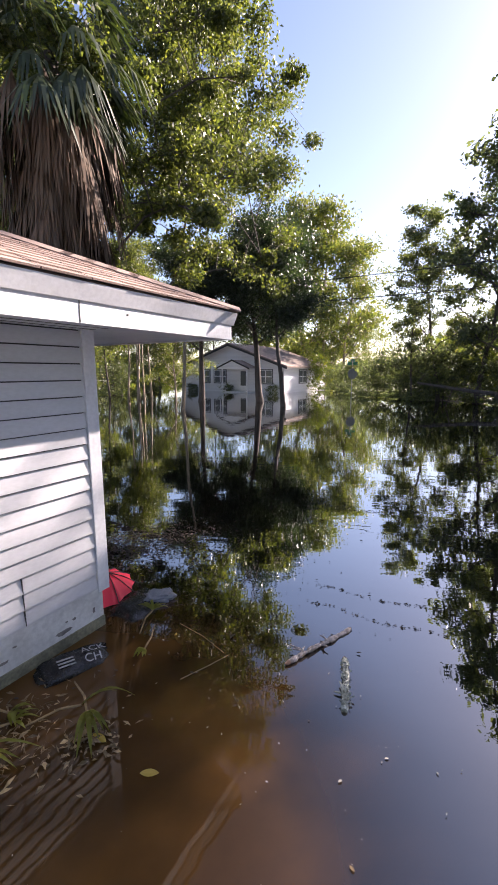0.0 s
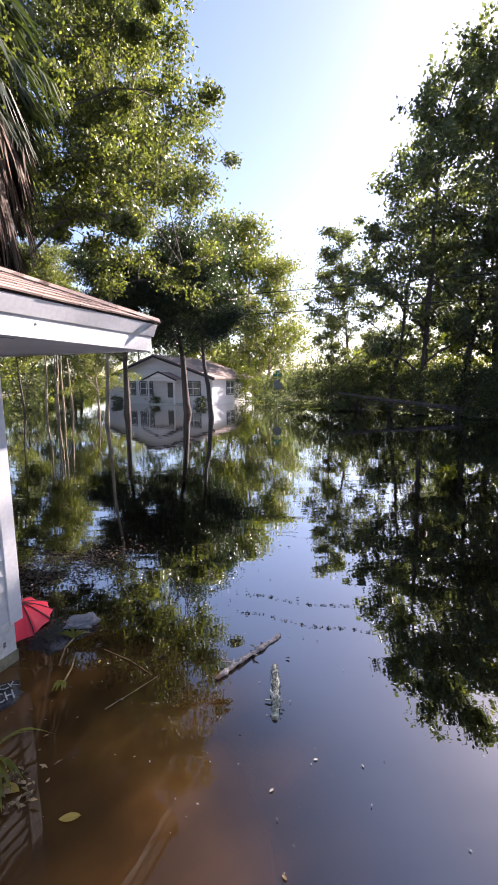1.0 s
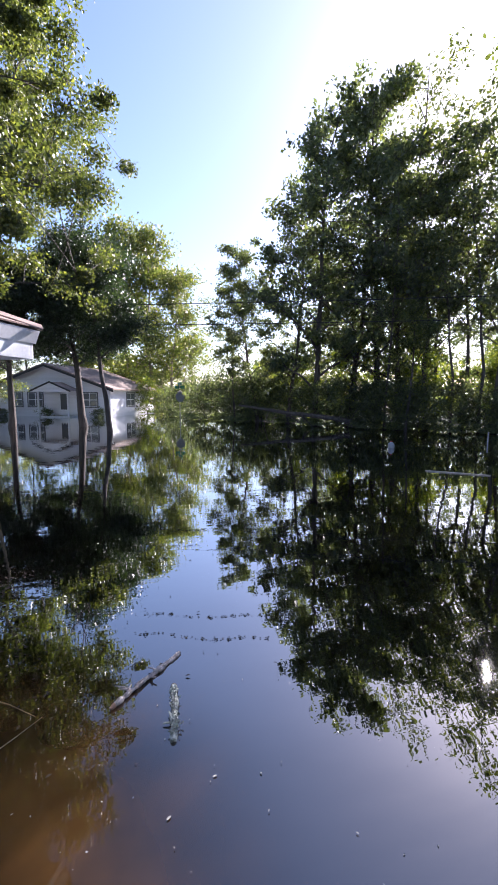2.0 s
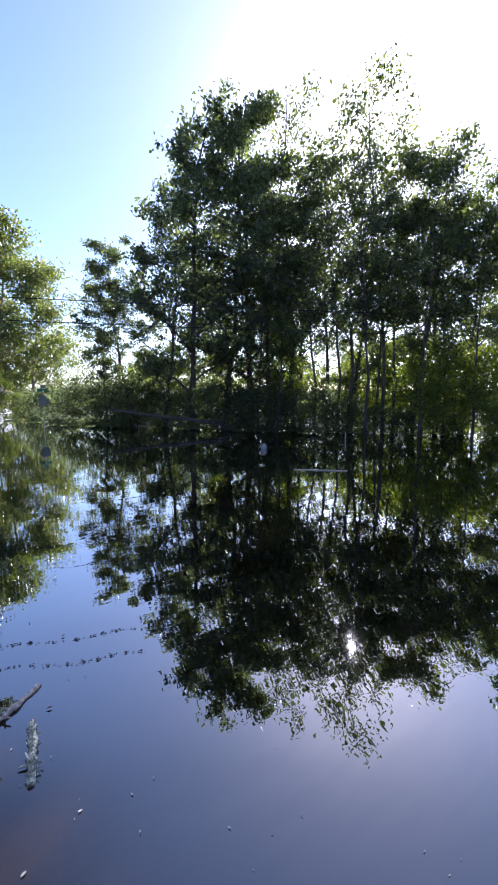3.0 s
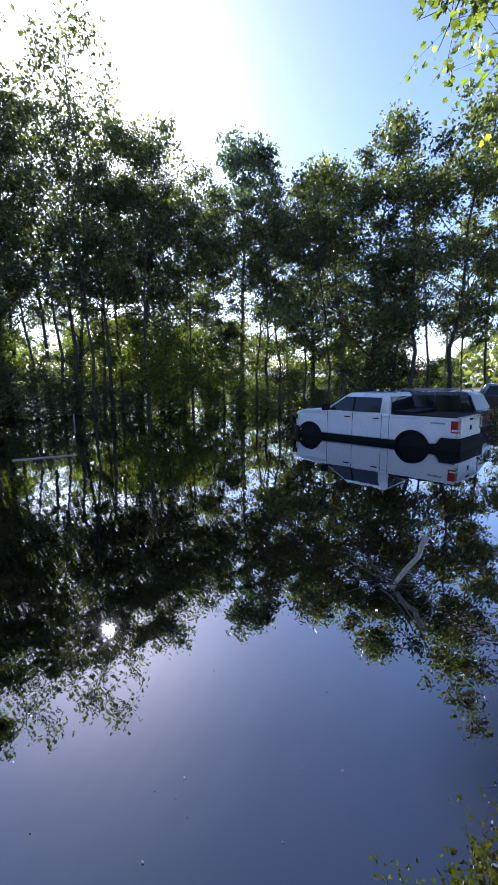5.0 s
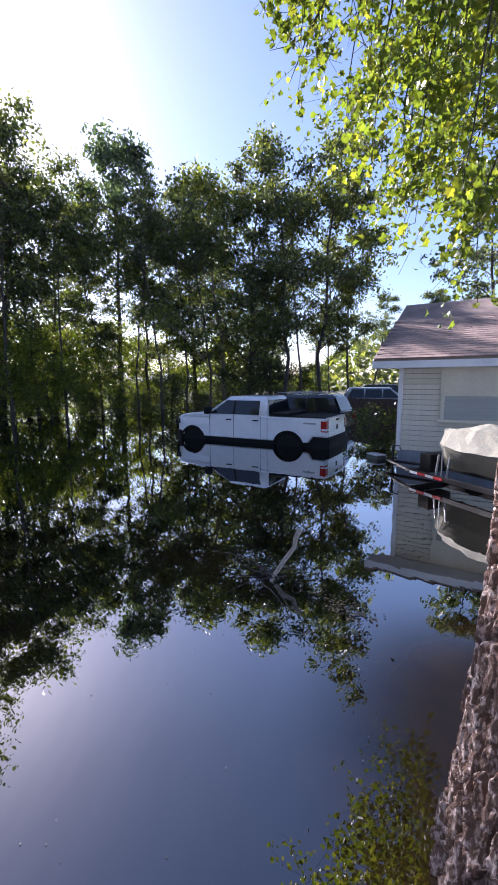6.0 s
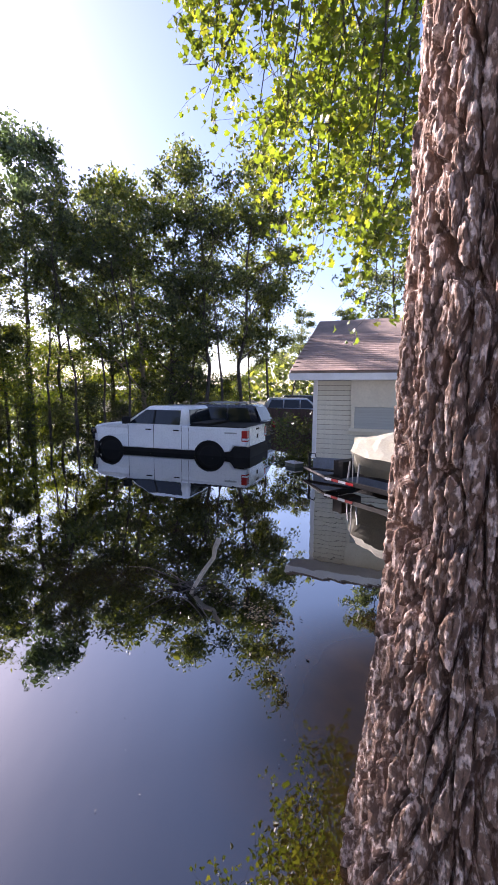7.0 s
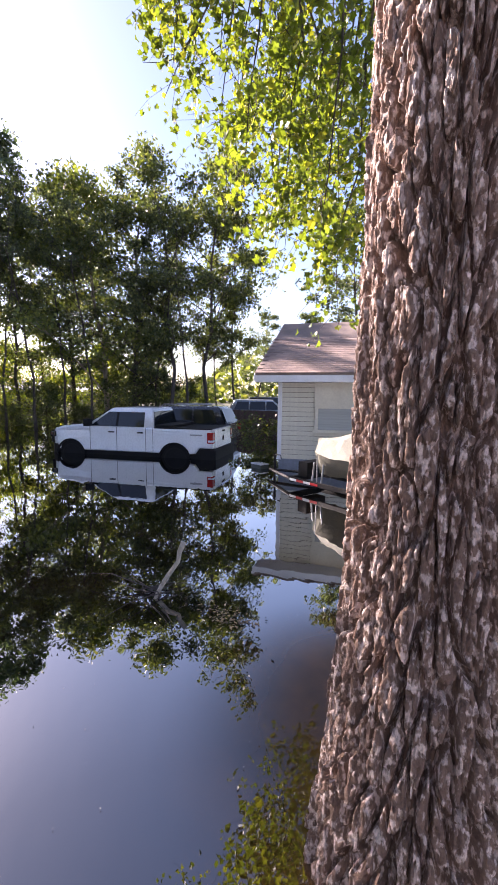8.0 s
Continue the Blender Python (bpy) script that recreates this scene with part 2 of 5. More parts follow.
def prism(points, axis, a, b):
    """A closed outline in two axes, drawn out along the third from a to b."""
    bm = bmesh.new()
    put = {"x": lambda p, q, s: (s, p, q), "y": lambda p, q, s: (p, s, q), "z": lambda p, q, s: (p, q, s)}[axis]
    lo = [bm.verts.new(put(p, q, a)) for p, q in points]
    hi = [bm.verts.new(put(p, q, b)) for p, q in points]
    n = len(points)
    bm.faces.new(lo), bm.faces.new(hi[::-1])
    for i in range(n):
        bm.faces.new((lo[i], hi[i], hi[(i + 1) % n], lo[(i + 1) % n]))
    bmesh.ops.recalc_face_normals(bm, faces=bm.faces)
    return bm


def tube_into(bm, pts, radii, sides=7, cap=True):
    """A bent tapering round bar through pts."""
    rings = []
    pts = [Vector(p) for p in pts]
    ref = Vector((0.31, 0.77, 0.55))
    for i, p in enumerate(pts):
        d = (pts[min(i + 1, len(pts) - 1)] - pts[max(i - 1, 0)]).normalized()
        a = d.cross(ref).normalized()
        b = d.cross(a)
        rings.append([bm.verts.new(p + (a * math.cos(k * math.tau / sides) + b * math.sin(k * math.tau / sides)) * radii[i])
                      for k in range(sides)])
    for r, q in zip(rings, rings[1:]):
        for k in range(sides):
            bm.faces.new((r[k], r[(k + 1) % sides], q[(k + 1) % sides], q[k]))
    if cap:
        bm.faces.new(rings[0]), bm.faces.new(rings[-1][::-1])
    return bm


def tube(pts, radii, sides=7):
    if not hasattr(radii, "__len__"):
        radii = [radii] * len(pts)
    bm = tube_into(bmesh.new(), pts, radii, sides)
    bmesh.ops.recalc_face_normals(bm, faces=bm.faces)
    return bm


def smooth(ob):
    ob.data.polygons.foreach_set("use_smooth", [True] * len(ob.data.polygons))
    return ob


def leaf_mesh(name, centres, sizes, rng, width=0.55, droop=0.25, up=0.35):
    """One small folded blade for each centre."""
    n = len(centres)
    d = rng.normal(size=(n, 3))
    d[:, 2] -= droop
    d /= np.linalg.norm(d, axis=1)[:, None]
    nn = rng.normal(size=(n, 3))
    nn[:, 2] += up
    s = np.cross(d, nn)
    s /= np.linalg.norm(s, axis=1)[:, None] + 1e-9
    nn = np.cross(s, d)
    L = np.asarray(sizes)[:, None]
    v = np.empty((n, 4, 3))
    v[:, 0] = centres - d * L * 0.5
    v[:, 1] = centres + s * L * width * 0.5 + nn * L * 0.10
    v[:, 2] = centres + d * L * 0.5
    v[:, 3] = centres - s * L * width * 0.5 + nn * L * 0.10
    me = bpy.data.meshes.new(name)
    me.vertices.add(4 * n)
    me.vertices.foreach_set("co", v.reshape(-1))
    me.loops.add(4 * n)
    me.loops.foreach_set("vertex_index", np.arange(4 * n))
    me.polygons.add(n)
    me.polygons.foreach_set("loop_start", np.arange(0, 4 * n, 4))
    me.update(calc_edges=True)
    return me


def bend(p, q, rng, n=5, wobble=0.08, sag=0.0):
    p, q = np.array(p, float), np.array(q, float)
    length = np.linalg.norm(q - p)
    t = np.linspace(0, 1, n)
    pts = p + (q - p) * t[:, None]
    off = np.cumsum(rng.normal(size=(n, 3)), axis=0) * length * wobble / math.sqrt(n)
    off -= off[0]
    pts += off * np.sin(t * math.pi * 0.5)[:, None]
    pts[:, 2] += sag * length * np.sin(t * math.pi)
    return pts


def tree(name, label, height, radius, base, limbs, leaves, size, leaf_mat, bark, seed, trunk_r=0.2, lean=(0, 0), top=0.35, spread=0.55,
         clump=0.55, tall=1.0, subs=5):
    """A tapered trunk, forked limbs and leaves in loose clumps round the twigs. top: how wide the crown stays at its tip."""
    rng = np.random.default_rng(seed)
    root = thing(name, Matrix(), label, "tree")
    tip = np.array((lean[0], lean[1], height * 0.93))
    tr = bend((0, 0, -0.7), tip, rng, 9, 0.05)
    rad = [trunk_r * (1.25 if i == 0 else 1.0) * (1 - 0.86 * (i / 8) ** 0.9) for i in range(9)]
    smooth(part("trunk", tube(tr, rad, 9), bark, root))
    spots, weight = [], []
    for k in range(limbs):
        f = base + (0.97 - base) * ((k + rng.uniform(0.1, 0.9)) / limbs)
        i = f * 8
        p = tr[int(i)] * (1 - i % 1) + tr[min(int(i) + 1, 8)] * (i % 1)
        g = (f - base) / (1 - base)
        wide = radius * (math.sin(math.pi * min(1, 0.22 + 0.78 * g) ** 0.8) * (1 - top) + top) * rng.uniform(0.65, 1.1)
        ang = k * 2.4 + rng.uniform(-0.5, 0.5)
        rise = wide * rng.uniform(0.25, 0.8) * tall
        q = p + np.array((math.cos(ang) * wide, math.sin(ang) * wide, rise))
        q[2] = min(q[2], height * 1.02)
        lp = bend(p, q, rng, 6, 0.12, 0.06)
        r0 = max(0.02, trunk_r * 0.42 * (1 - 0.6 * f))
        bm = tube_into(bmesh.new(), lp, [r0 * (1 - 0.8 * j / 5) for j in range(6)], 5, False)
        for s in range(subs):
            u = rng.uniform(0.35, 1.0) * 5
            a = lp[int(u)] * (1 - u % 1) + lp[min(int(u) + 1, 5)] * (u % 1)
            e = a + rng.normal(size=3) * np.array((1, 1, 0.6)) * wide * spread * 0.5 + np.array((0, 0, 0.15 * wide))
            sp = bend(a, e, rng, 4, 0.15, 0.05)
            tube_into(bm, sp, [r0 * 0.35, r0 * 0.28, r0 * 0.2, r0 * 0.1], 4, False)
            spots += [sp[3], sp[2]]
            weight += [1.0, 0.6]
        spots += [lp[5], lp[4]]
        weight += [1.2, 0.7]
        part("limb", bm, bark, root)
    spots, weight = np.array(spots), np.array(weight)
    weight = weight * rng.uniform(0.3, 1.7, len(weight))
    pick = rng.choice(len(spots), leaves, p=weight / weight.sum())
    sig = clump * rng.uniform(0.6, 1.3, len(spots))[pick]
    pts = spots[pick] + np.clip(rng.normal(size=(leaves, 3)), -1.7, 1.7) * np.array((1, 1, 0.7)) * sig[:, None] * 0.62
    pts[:, 2] = np.maximum(pts[:, 2], 0.15)
    me = leaf_mesh("crown", pts, size * rng.uniform(0.6, 1.35, leaves), rng)
    me.materials.append(leaf_mat)
    ob = new("crown", me)
    ob.parent = root
    return root


def put_tree(src, x, y, scale=1.0, turn=0.0, label=""):
    m = Matrix.Translation((x, y, 0)) @ Matrix.Rotation(turn, 4, 'Z') @ Matrix.Scale(scale, 4)
    ob = copy_thing(src, m)
    if label:
        tagged(ob, label)
    return ob

# ---- ground and water ----
DARK_TRIM = material("dark_grey_trim", (0.10, 0.10, 0.11), 0.6, vary=0.2)
def ground_height(x, y):
    """Drowned yard that rises to dry land behind the tree lines."""
    r = math.hypot(x, y)
    a = math.degrees(math.atan2(x, y))
    rise = 0.0
    if 14 < a < 130:
        edge = 30 + 6 * math.sin(a * 0.09)
        rise = max(0.0, min(1.0, (r - edge) / 9))
    elif r > 75:
        rise = min(1.0, (r - 75) / 20)
    return -0.55 + 0.75 * rise + 0.12 * noise.noise((x * 0.15, y * 0.15, 0.3))


def make_ground():
    bm = bmesh.new()
    radii = [0, 2, 4, 7, 10, 14, 18, 22, 26, 30, 33, 36, 40, 46, 54, 64, 75, 85, 100, 140, 220, 400, 900]
    steps = 72
    rows = []
    for r in radii:
        rows.append([bm.verts.new((r * math.sin(k * math.tau / steps), r * math.cos(k * math.tau / steps),
                                   ground_height(r * math.sin(k * math.tau / steps), r * math.cos(k * math.tau / steps))))
                     for k in range(steps if r else 1)])
    for a, b in zip(rows, rows[1:]):
        for k in range(steps):
            q = (k + 1) % steps
            if len(a) == 1:
                bm.faces.new((a[0], b[k], b[q]))
            else:
                bm.faces.new((a[k], b[k], b[q], a[q]))
    bmesh.ops.recalc_face_normals(bm, faces=bm.faces)
    ob = part("ground", bm, SOIL, None)
    return tagged(smooth(ob), "drowned silty yard rising to grassy ground behind the trees", "ground", kind="structure")


ground = make_ground()
bm = bmesh.new()
bmesh.ops.create_grid(bm, x_segments=24, y_segments=24, size=120)
water = tagged(part("water", bm, WATER, None), "still tea-brown flood water mirroring trees and sky", "water", kind="structure")

# the neighbourhood stands on one grid
YAW = 58.0
SOFFIT = 2.28


def shingle_mesh(w, l, t=0.012):
    bm = boxes((-w / 2 + 0.004, w / 2 - 0.004, 0, l * 1.25, 0, t))
    for v in bm.verts:
        if v.co.y > 0.01:
            v.co.z -= 0.008
    me = bpy.data.meshes.new("shingle")
    bm.to_mesh(me)
    bm.free()
    me.materials.append(SHINGLE)
    return me


def lap_board(length, exposure, gap=0.004):
    """One course of lap siding: tilted face with a thick lower lip. Runs along x from -length to 0, faces -y."""
    t0, t1 = 0.018, 0.004
    top_ = exposure - gap
    pts = [(0, 0), (-t0, 0), (-t0, 0.012), (-t1, top_), (0, top_)]
    return prism(pts, "x", -length, 0)


# ---- the near white house ----
near_m = pose(-1.14, 3.26, 0, 0, 0, YAW)
near = thing("house", near_m, "white lap-sided house with brown shingle hip roof, standing in flood water", "house")
W, D, OVER, END = 9.0, 8.0, 0.47, 1.10
SID0 = 0.33
part("footing", boxes((-W, -0.012, 0.012, D, -0.7, SID0 - 0.004)), FOUNDATION, near, "white painted block footing with flaking paint")
# near-black backing: the shade line under each siding course is put in as colour
part("wall", boxes((-W + 0.05, -0.06, 0.024, D, SID0, SOFFIT)), SEAM, near)
part("waterline_band", boxes((-W, -0.006, 0.004, 0.012, -0.3, 0.085), (-0.014, -0.004, 0.012, D, -0.3, 0.085)), SCUM, near, "greenish scum band at the waterline")
part("corner_board", boxes((-0.052, 0.046, -0.006, 0.10, SID0 - 0.03, SOFFIT), bevel=0.004), WHITE_TRIM, near)
EXPO = (SOFFIT - SID0) / 17
for k in range(17):
    z = SID0 + k * EXPO
    ob = part("siding_board", lap_board(W - 0.09, EXPO, 0.009), WHITE_SIDING, near)
    ob.location = (-0.056, 0.02, z)
for k, (x, j) in enumerate(((-0.62, 1), (-0.62, 2), (-0.75, 5), (-0.75, 6), (-0.95, 9), (-0.62, 0))):
    ob = part("butt_joint", boxes((-0.0025, 0.0025, -0.019, 0.0, 0.003, EXPO - 0.004)), SEAM, near)
    ob.location = (x, 0.02, SID0 + j * EXPO)


def chip(bm, x, z, w, h, rng):
    n = 11
    vs = [bm.verts.new((x + math.cos(k * math.tau / n) * w * rng.uniform(0.5, 1.1), 0.0088,
                        z + math.sin(k * math.tau / n) * h * rng.uniform(0.5, 1.1))) for k in range(n)]
    lo = [bm.verts.new((v.co.x, 0.0125, v.co.z)) for v in vs]
    bm.faces.new(vs)
    for k in range(n):
        bm.faces.new((vs[k], lo[k], lo[(k + 1) % n], vs[(k + 1) % n]))


rng = np.random.default_rng(4)
for x, z, w, h in ((-0.36, 0.135, 0.065, 0.022), (-0.27, 0.19, 0.018, 0.012), (-0.33, 0.20, 0.012, 0.008), (-0.78, 0.16, 0.04, 0.012),
                   (-0.70, 0.23, 0.02, 0.008), (-0.10, 0.17, 0.012, 0.03)):
    bm = bmesh.new()
    chip(bm, x, z, w, h, rng)
    part("paint_chip", bm, CHIP, near, "flaked patch of bare cement")
# eaves
FTOP = SOFFIT + 0.205
part("soffit", boxes((-W - 0.4, END - 0.03, -OVER + 0.03, D + 0.4, SOFFIT, SOFFIT + 0.02)), WHITE_TRIM, near)
for k in range(3):
    y = -OVER + 0.12 + k * 0.13
    part("soffit_seam", boxes((-W, 0.0, y, y + 0.006, SOFFIT - 0.003, SOFFIT)), SEAM, near)
part("fascia", boxes((-W - 0.4, END - 0.02, -OVER, -OVER + 0.028, SOFFIT - 0.015, SOFFIT + 0.115)), WHITE_TRIM, near)
part("fascia", boxes((END - 0.018, END + 0.01, -OVER, D + 0.4, SOFFIT - 0.015, SOFFIT + 0.115)), WHITE_TRIM, near)
for a, b in ((-W - 0.4, -2.06), (-2.055, END + 0.03)):
    part("drip_board", prism([(-OVER - 0.012, SOFFIT + 0.108), (-OVER - 0.05, FTOP - 0.01), (-OVER - 0.05, FTOP), (-OVER + 0.03, FTOP), (-OVER + 0.03, SOFFIT + 0.108)], "x", a, b), WHITE_TRIM, near)
part("drip_board", boxes((END - 0.03, END + 0.045, -OVER, D + 0.4, SOFFIT + 0.108, FTOP)), WHITE_TRIM, near)
part("fascia_joint", boxes((-0.402, -0.396, -OVER - 0.003, -OVER + 0.02, SOFFIT - 0.012, SOFFIT + 0.107)), SEAM, near)
for x, z in ((-2.02, 0.03), (-2.06, 0.07), (-0.05, 0.06)):
    part("nail", boxes((x - 0.006, x + 0.006, -OVER - 0.004, -OVER + 0.01, SOFFIT + z, SOFFIT + z + 0.012)), SEAM, near)
# hip roof
PITCH = 0.385
RISE0 = FTOP + 0.005
ex0, ex1, ey0, ey1 = -W - 0.45, END + 0.05, -OVER - 0.055, D + 0.45
half = (ey1 - ey0) / 2
top = RISE0 + half * PITCH
bm = bmesh.new()
v = [bm.verts.new(p) for p in ((ex0, ey0, RISE0), (ex1, ey0, RISE0), (ex1, ey1, RISE0), (ex0, ey1, RISE0),
                               (ex0 + half, ey0 + half, top), (ex1 - half, ey0 + half, top))]
for f in ((0, 1, 5, 4), (1, 2, 5), (2, 3, 4, 5), (3, 0, 4), (3, 2, 1, 0)):
    bm.faces.new([v[i] for i in f])
part("roof_deck", bm, SHINGLE_FAR, near)
ang = math.atan(PITCH)
tab = shingle_mesh(0.30, 0.135)
cap_mesh = bpy.data.meshes.new("ridge_cap")
bm = prism([(-0.12, -0.035), (0, 0.012), (0.12, -0.035), (0.12, -0.045), (0, 0.0), (-0.12, -0.045)], "y", 0, 0.24)
bm.to_mesh(cap_mesh)
bm.free()
cap_mesh.materials.append(SHINGLE)
rng = np.random.default_rng(7)
count = 0
for row in range(24):
    u = row * 0.135
    y = ey0 + u * math.cos(ang) - 0.01
    limit = ex1 - u * math.cos(ang)
    x = limit - 0.15 - (row % 2) * 0.15
    while x > -3.4 and count < 290:
        ob = new("shingle", tab)
        ob.parent = near
        ob.matrix_basis = Matrix.Translation((x, y, RISE0 + u * math.sin(ang) + 0.006 + rng.uniform(0, 0.004))) @ Matrix.Rotation(ang, 4, 'X') @ Matrix.Rotation(rng.uniform(-0.012, 0.012), 4, 'Z')
        x -= 0.30
        count += 1
hip = Vector((-half, half, top - RISE0))
hl = hip.length
for k in range(int(hl / 0.17)):
    ob = new("ridge_cap", cap_mesh)
    ob.parent = near
    p = Vector((ex1, ey0, RISE0 + 0.035)) + hip * (k * 0.17 / hl)
    ob.matrix_basis = Matrix.Translation(p) @ hip.to_track_quat('Y', 'Z').to_matrix().to_4x4()


def window(parent, w, h, m, cols=1, rows=2, frame_mat=WHITE_TRIM, dark=False):
    """A sash window, facing -y of m, its sill at z 0."""
    root = new("window")
    root.parent = parent
    root.matrix_basis = m
    fm = DARK_TRIM if dark else frame_mat
    part("casing", boxes((-w / 2 - 0.09, -w / 2, -0.05, 0.02, -0.09, h + 0.09), (w / 2, w / 2 + 0.09, -0.05, 0.02, -0.09, h + 0.09),
                         (-w / 2, w / 2, -0.05, 0.02, h, h + 0.09), (-w / 2, w / 2, -0.05, 0.02, -0.09, 0)), fm, root)
    bars = [(-w / 2 + w * c / cols - 0.035, -w / 2 + w * c / cols + 0.035, -0.03, 0.01, 0, h) for c in range(cols + 1)]
    bars += [(-w / 2, w / 2, -0.034, 0.006, h * r / rows - 0.035, h * r / rows + 0.035) for r in range(rows + 1)]
    part("sash", boxes(*bars), frame_mat, root)
    part("pane", boxes((-w / 2, w / 2, -0.008, 0.004, 0, h)), PANE_GLASS, root)
    return root


# ---- the grey house across the water ----
GREY_WALL = material("pale_grey_siding", (0.74, 0.74, 0.76), 0.7, vary=0.12, scale=0.8, fine=12, stretch=(0.3, 0.3, 6), bump=0.15)
far = thing("house", pose(3.13, 37.1, 0, 0, 0, YAW), "pale grey one-storey house with front gable and small porch, flooded", "house")
FW, FL, FE, FA = 11.6, 9.6, 2.45, 4.45
part("gable_wall", prism([(0, -0.5), (FW, -0.5), (FW, FE), (FW / 2, FA), (0, FE)], "x", 0, 0.2), GREY_WALL, far)
part("side_wall", boxes((0.2, FL, 0, 0.2, -0.5, FE)), GREY_WALL, far)
part("back_wall", prism([(0, -0.5), (FW, -0.5), (FW, FE), (FW / 2, FA), (0, FE)], "x", FL - 0.2, FL), GREY_WALL, far)
part("side_wall", boxes((0.2, FL - 0.2, FW - 0.2, FW, -0.5, FE)), GREY_WALL, far)
sl = (FA - FE) / (FW / 2)
for s in (0, 1):
    e = [(-0.5, FE - 0.5 * sl), (FW / 2, FA), (FW / 2, FA + 0.14), (-0.5, FE - 0.5 * sl + 0.14)]
    if s:
        e = [(FW - p, q) for p, q in e]
    part("roof_slope", prism(e, "x", -0.45, FL + 0.4), SHINGLE_FAR, far)
    f = [(p, q - 0.16) for p, q in e[:2]] + [(p, q + 0.03) for p, q in e[1::-1]]
    part("rake_board", prism(f, "x", -0.49, -0.455), SEAM, far, "dark rake board")
for y, w_, cols in ((1.9, 1.25, 2), (7.0, 1.25, 2), (8.9, 1.1, 2)):
    window(far, w_ + 0.12, 1.18, Matrix.Translation((-0.012, y, 0.86)) @ Matrix.Rotation(-math.pi / 2, 4, 'Z'), cols, 2, WHITE_TRIM, True)
window(far, 1.6, 1.18, Matrix.Translation((3.9, -0.012, 0.86)), 2, 2, WHITE_TRIM, True)
# porch
part("door", boxes((-0.05, 0.02, 3.85, 4.75, 0.12, 2.1)), WHITE_TRIM, far)
part("door_glass", boxes((-0.06, -0.051, 4.0, 4.6, 0.6, 1.95)), PANE_GLASS, far)
part("porch_floor", boxes((-1.5, 0, 2.9, 5.9, -0.5, 0.10)), FOUNDATION, far)
for y in (3.0, 5.7):
    part("porch_post", boxes((-1.45, -1.33, y, y + 0.12, 0.1, 2.2), bevel=0.01), WHITE_TRIM, far)
part("porch_roof", prism([(2.6, 2.2), (6.2, 2.2), (4.4, 2.95)], "x", -1.75, 0), SHINGLE_FAR, far)
for s in (0, 1):
    e = [(2.55, 2.10), (4.4, 2.86), (4.4, 3.0), (2.55, 2.24)]
    if s:
        e = [(8.8 - p, q) for p, q in e]
    part("porch_rake", prism(e, "x", -1.83, -1.775), SEAM, far, "dark porch rake board")
part("porch_gable", prism([(2.8, 2.12), (6.0, 2.12), (6.0, 2.24), (4.4, 2.86), (2.8, 2.24)], "x", -1.77, -1.752), GREY_WALL, far)

# ---- the cream house with the boat beside it ----
SHED_WALL_AND_GAP_SHADE = material("weathered_shed_wall_and_gap_shade", (0.22, 0.20, 0.17), 0.85, vary=0.3, scale=2, fine=20)
CREAM = material("cream_siding", (0.66, 0.63, 0.52), 0.6, vary=0.12, scale=1.5, fine=20, bump=0.08, per_object=0.04)
GREY_BLOCK = material("grey_painted_block", (0.24, 0.27, 0.33), 0.85, vary=0.25, scale=5, fine=40, bump=0.3)
shop = thing("house", pose(9.66, -3.89, 0, 0, 0, YAW + 180), "cream lap-sided house with brown shingle gable roof beside the flood", "house")
SW, SD = 8.0, 7.0
part("footing", boxes((0.012, SW, 0.012, SD, -0.7, 0.40)), GREY_BLOCK, shop, "grey painted block footing")
# dark wall colour behind the cream boards paints shade into their gaps
part("wall", prism([(0.034, 0.4), (SD, 0.4), (SD, SOFFIT + 0.1), (SD / 2, SOFFIT + 1.62), (0.034, SOFFIT + 0.1)], "x", 0.03, SW), SHED_WALL_AND_GAP_SHADE, shop)
part("corner_board", boxes((-0.025, 0.07, -0.025, 0.07, 0.38, SOFFIT), bevel=0.004), WHITE_TRIM, shop)
EX2 = (SOFFIT - 0.4) / 16
for k in range(16):
    bm = lap_board(1.0, EX2, 0.010)
    bmesh.ops.translate(bm, verts=bm.verts, vec=(1.0, 0, 0))
    for vert in bm.verts:
        vert.co.x = 0.072 + vert.co.x * (SW - 0.1)
    ob = part("siding_board", bm, CREAM, shop)
    ob.location = (0, 0.03, 0.4 + k * EX2)
part("infill_panel", boxes((0.86, 2.6, -0.012, 0.01, 1.72, SOFFIT), bevel=0.003), CREAM, shop)
sp = 0.43
for s in (0, 1):
    e = [(-0.48, SOFFIT + 0.12), (SD / 2, SOFFIT + 0.12 + (SD / 2 + 0.48) * sp), (SD / 2, SOFFIT + 0.26 + (SD / 2 + 0.48) * sp), (-0.48, SOFFIT + 0.2)]
    if s:
        e = [(SD - p, q) for p, q in e]
    part("roof_slope", prism(e, "x", -0.5, SW + 0.4), SHINGLE_FAR, shop)
part("fascia", boxes((-0.5, SW + 0.4, -0.50, -0.47, SOFFIT, SOFFIT + 0.15)), WHITE_TRIM, shop)
part("soffit", boxes((-0.48, SW + 0.38, -0.47, 0.03, SOFFIT, SOFFIT + 0.015)), WHITE_TRIM, shop)
part("rake_board", prism([(-0.48, SOFFIT + 0.02), (SD / 2, SOFFIT + 0.02 + (SD / 2 + 0.48) * sp), (SD / 2, SOFFIT + 0.17 + (SD / 2 + 0.48) * sp), (-0.48, SOFFIT + 0.17)], "x", -0.53, -0.502), WHITE_TRIM, shop)
SHADE = material("drawn_grey_blind", (0.40, 0.42, 0.40), 0.6, vary=0.12, scale=2, fine=10, stretch=(0.2, 1, 8))
win = new("window")
win.parent = shop
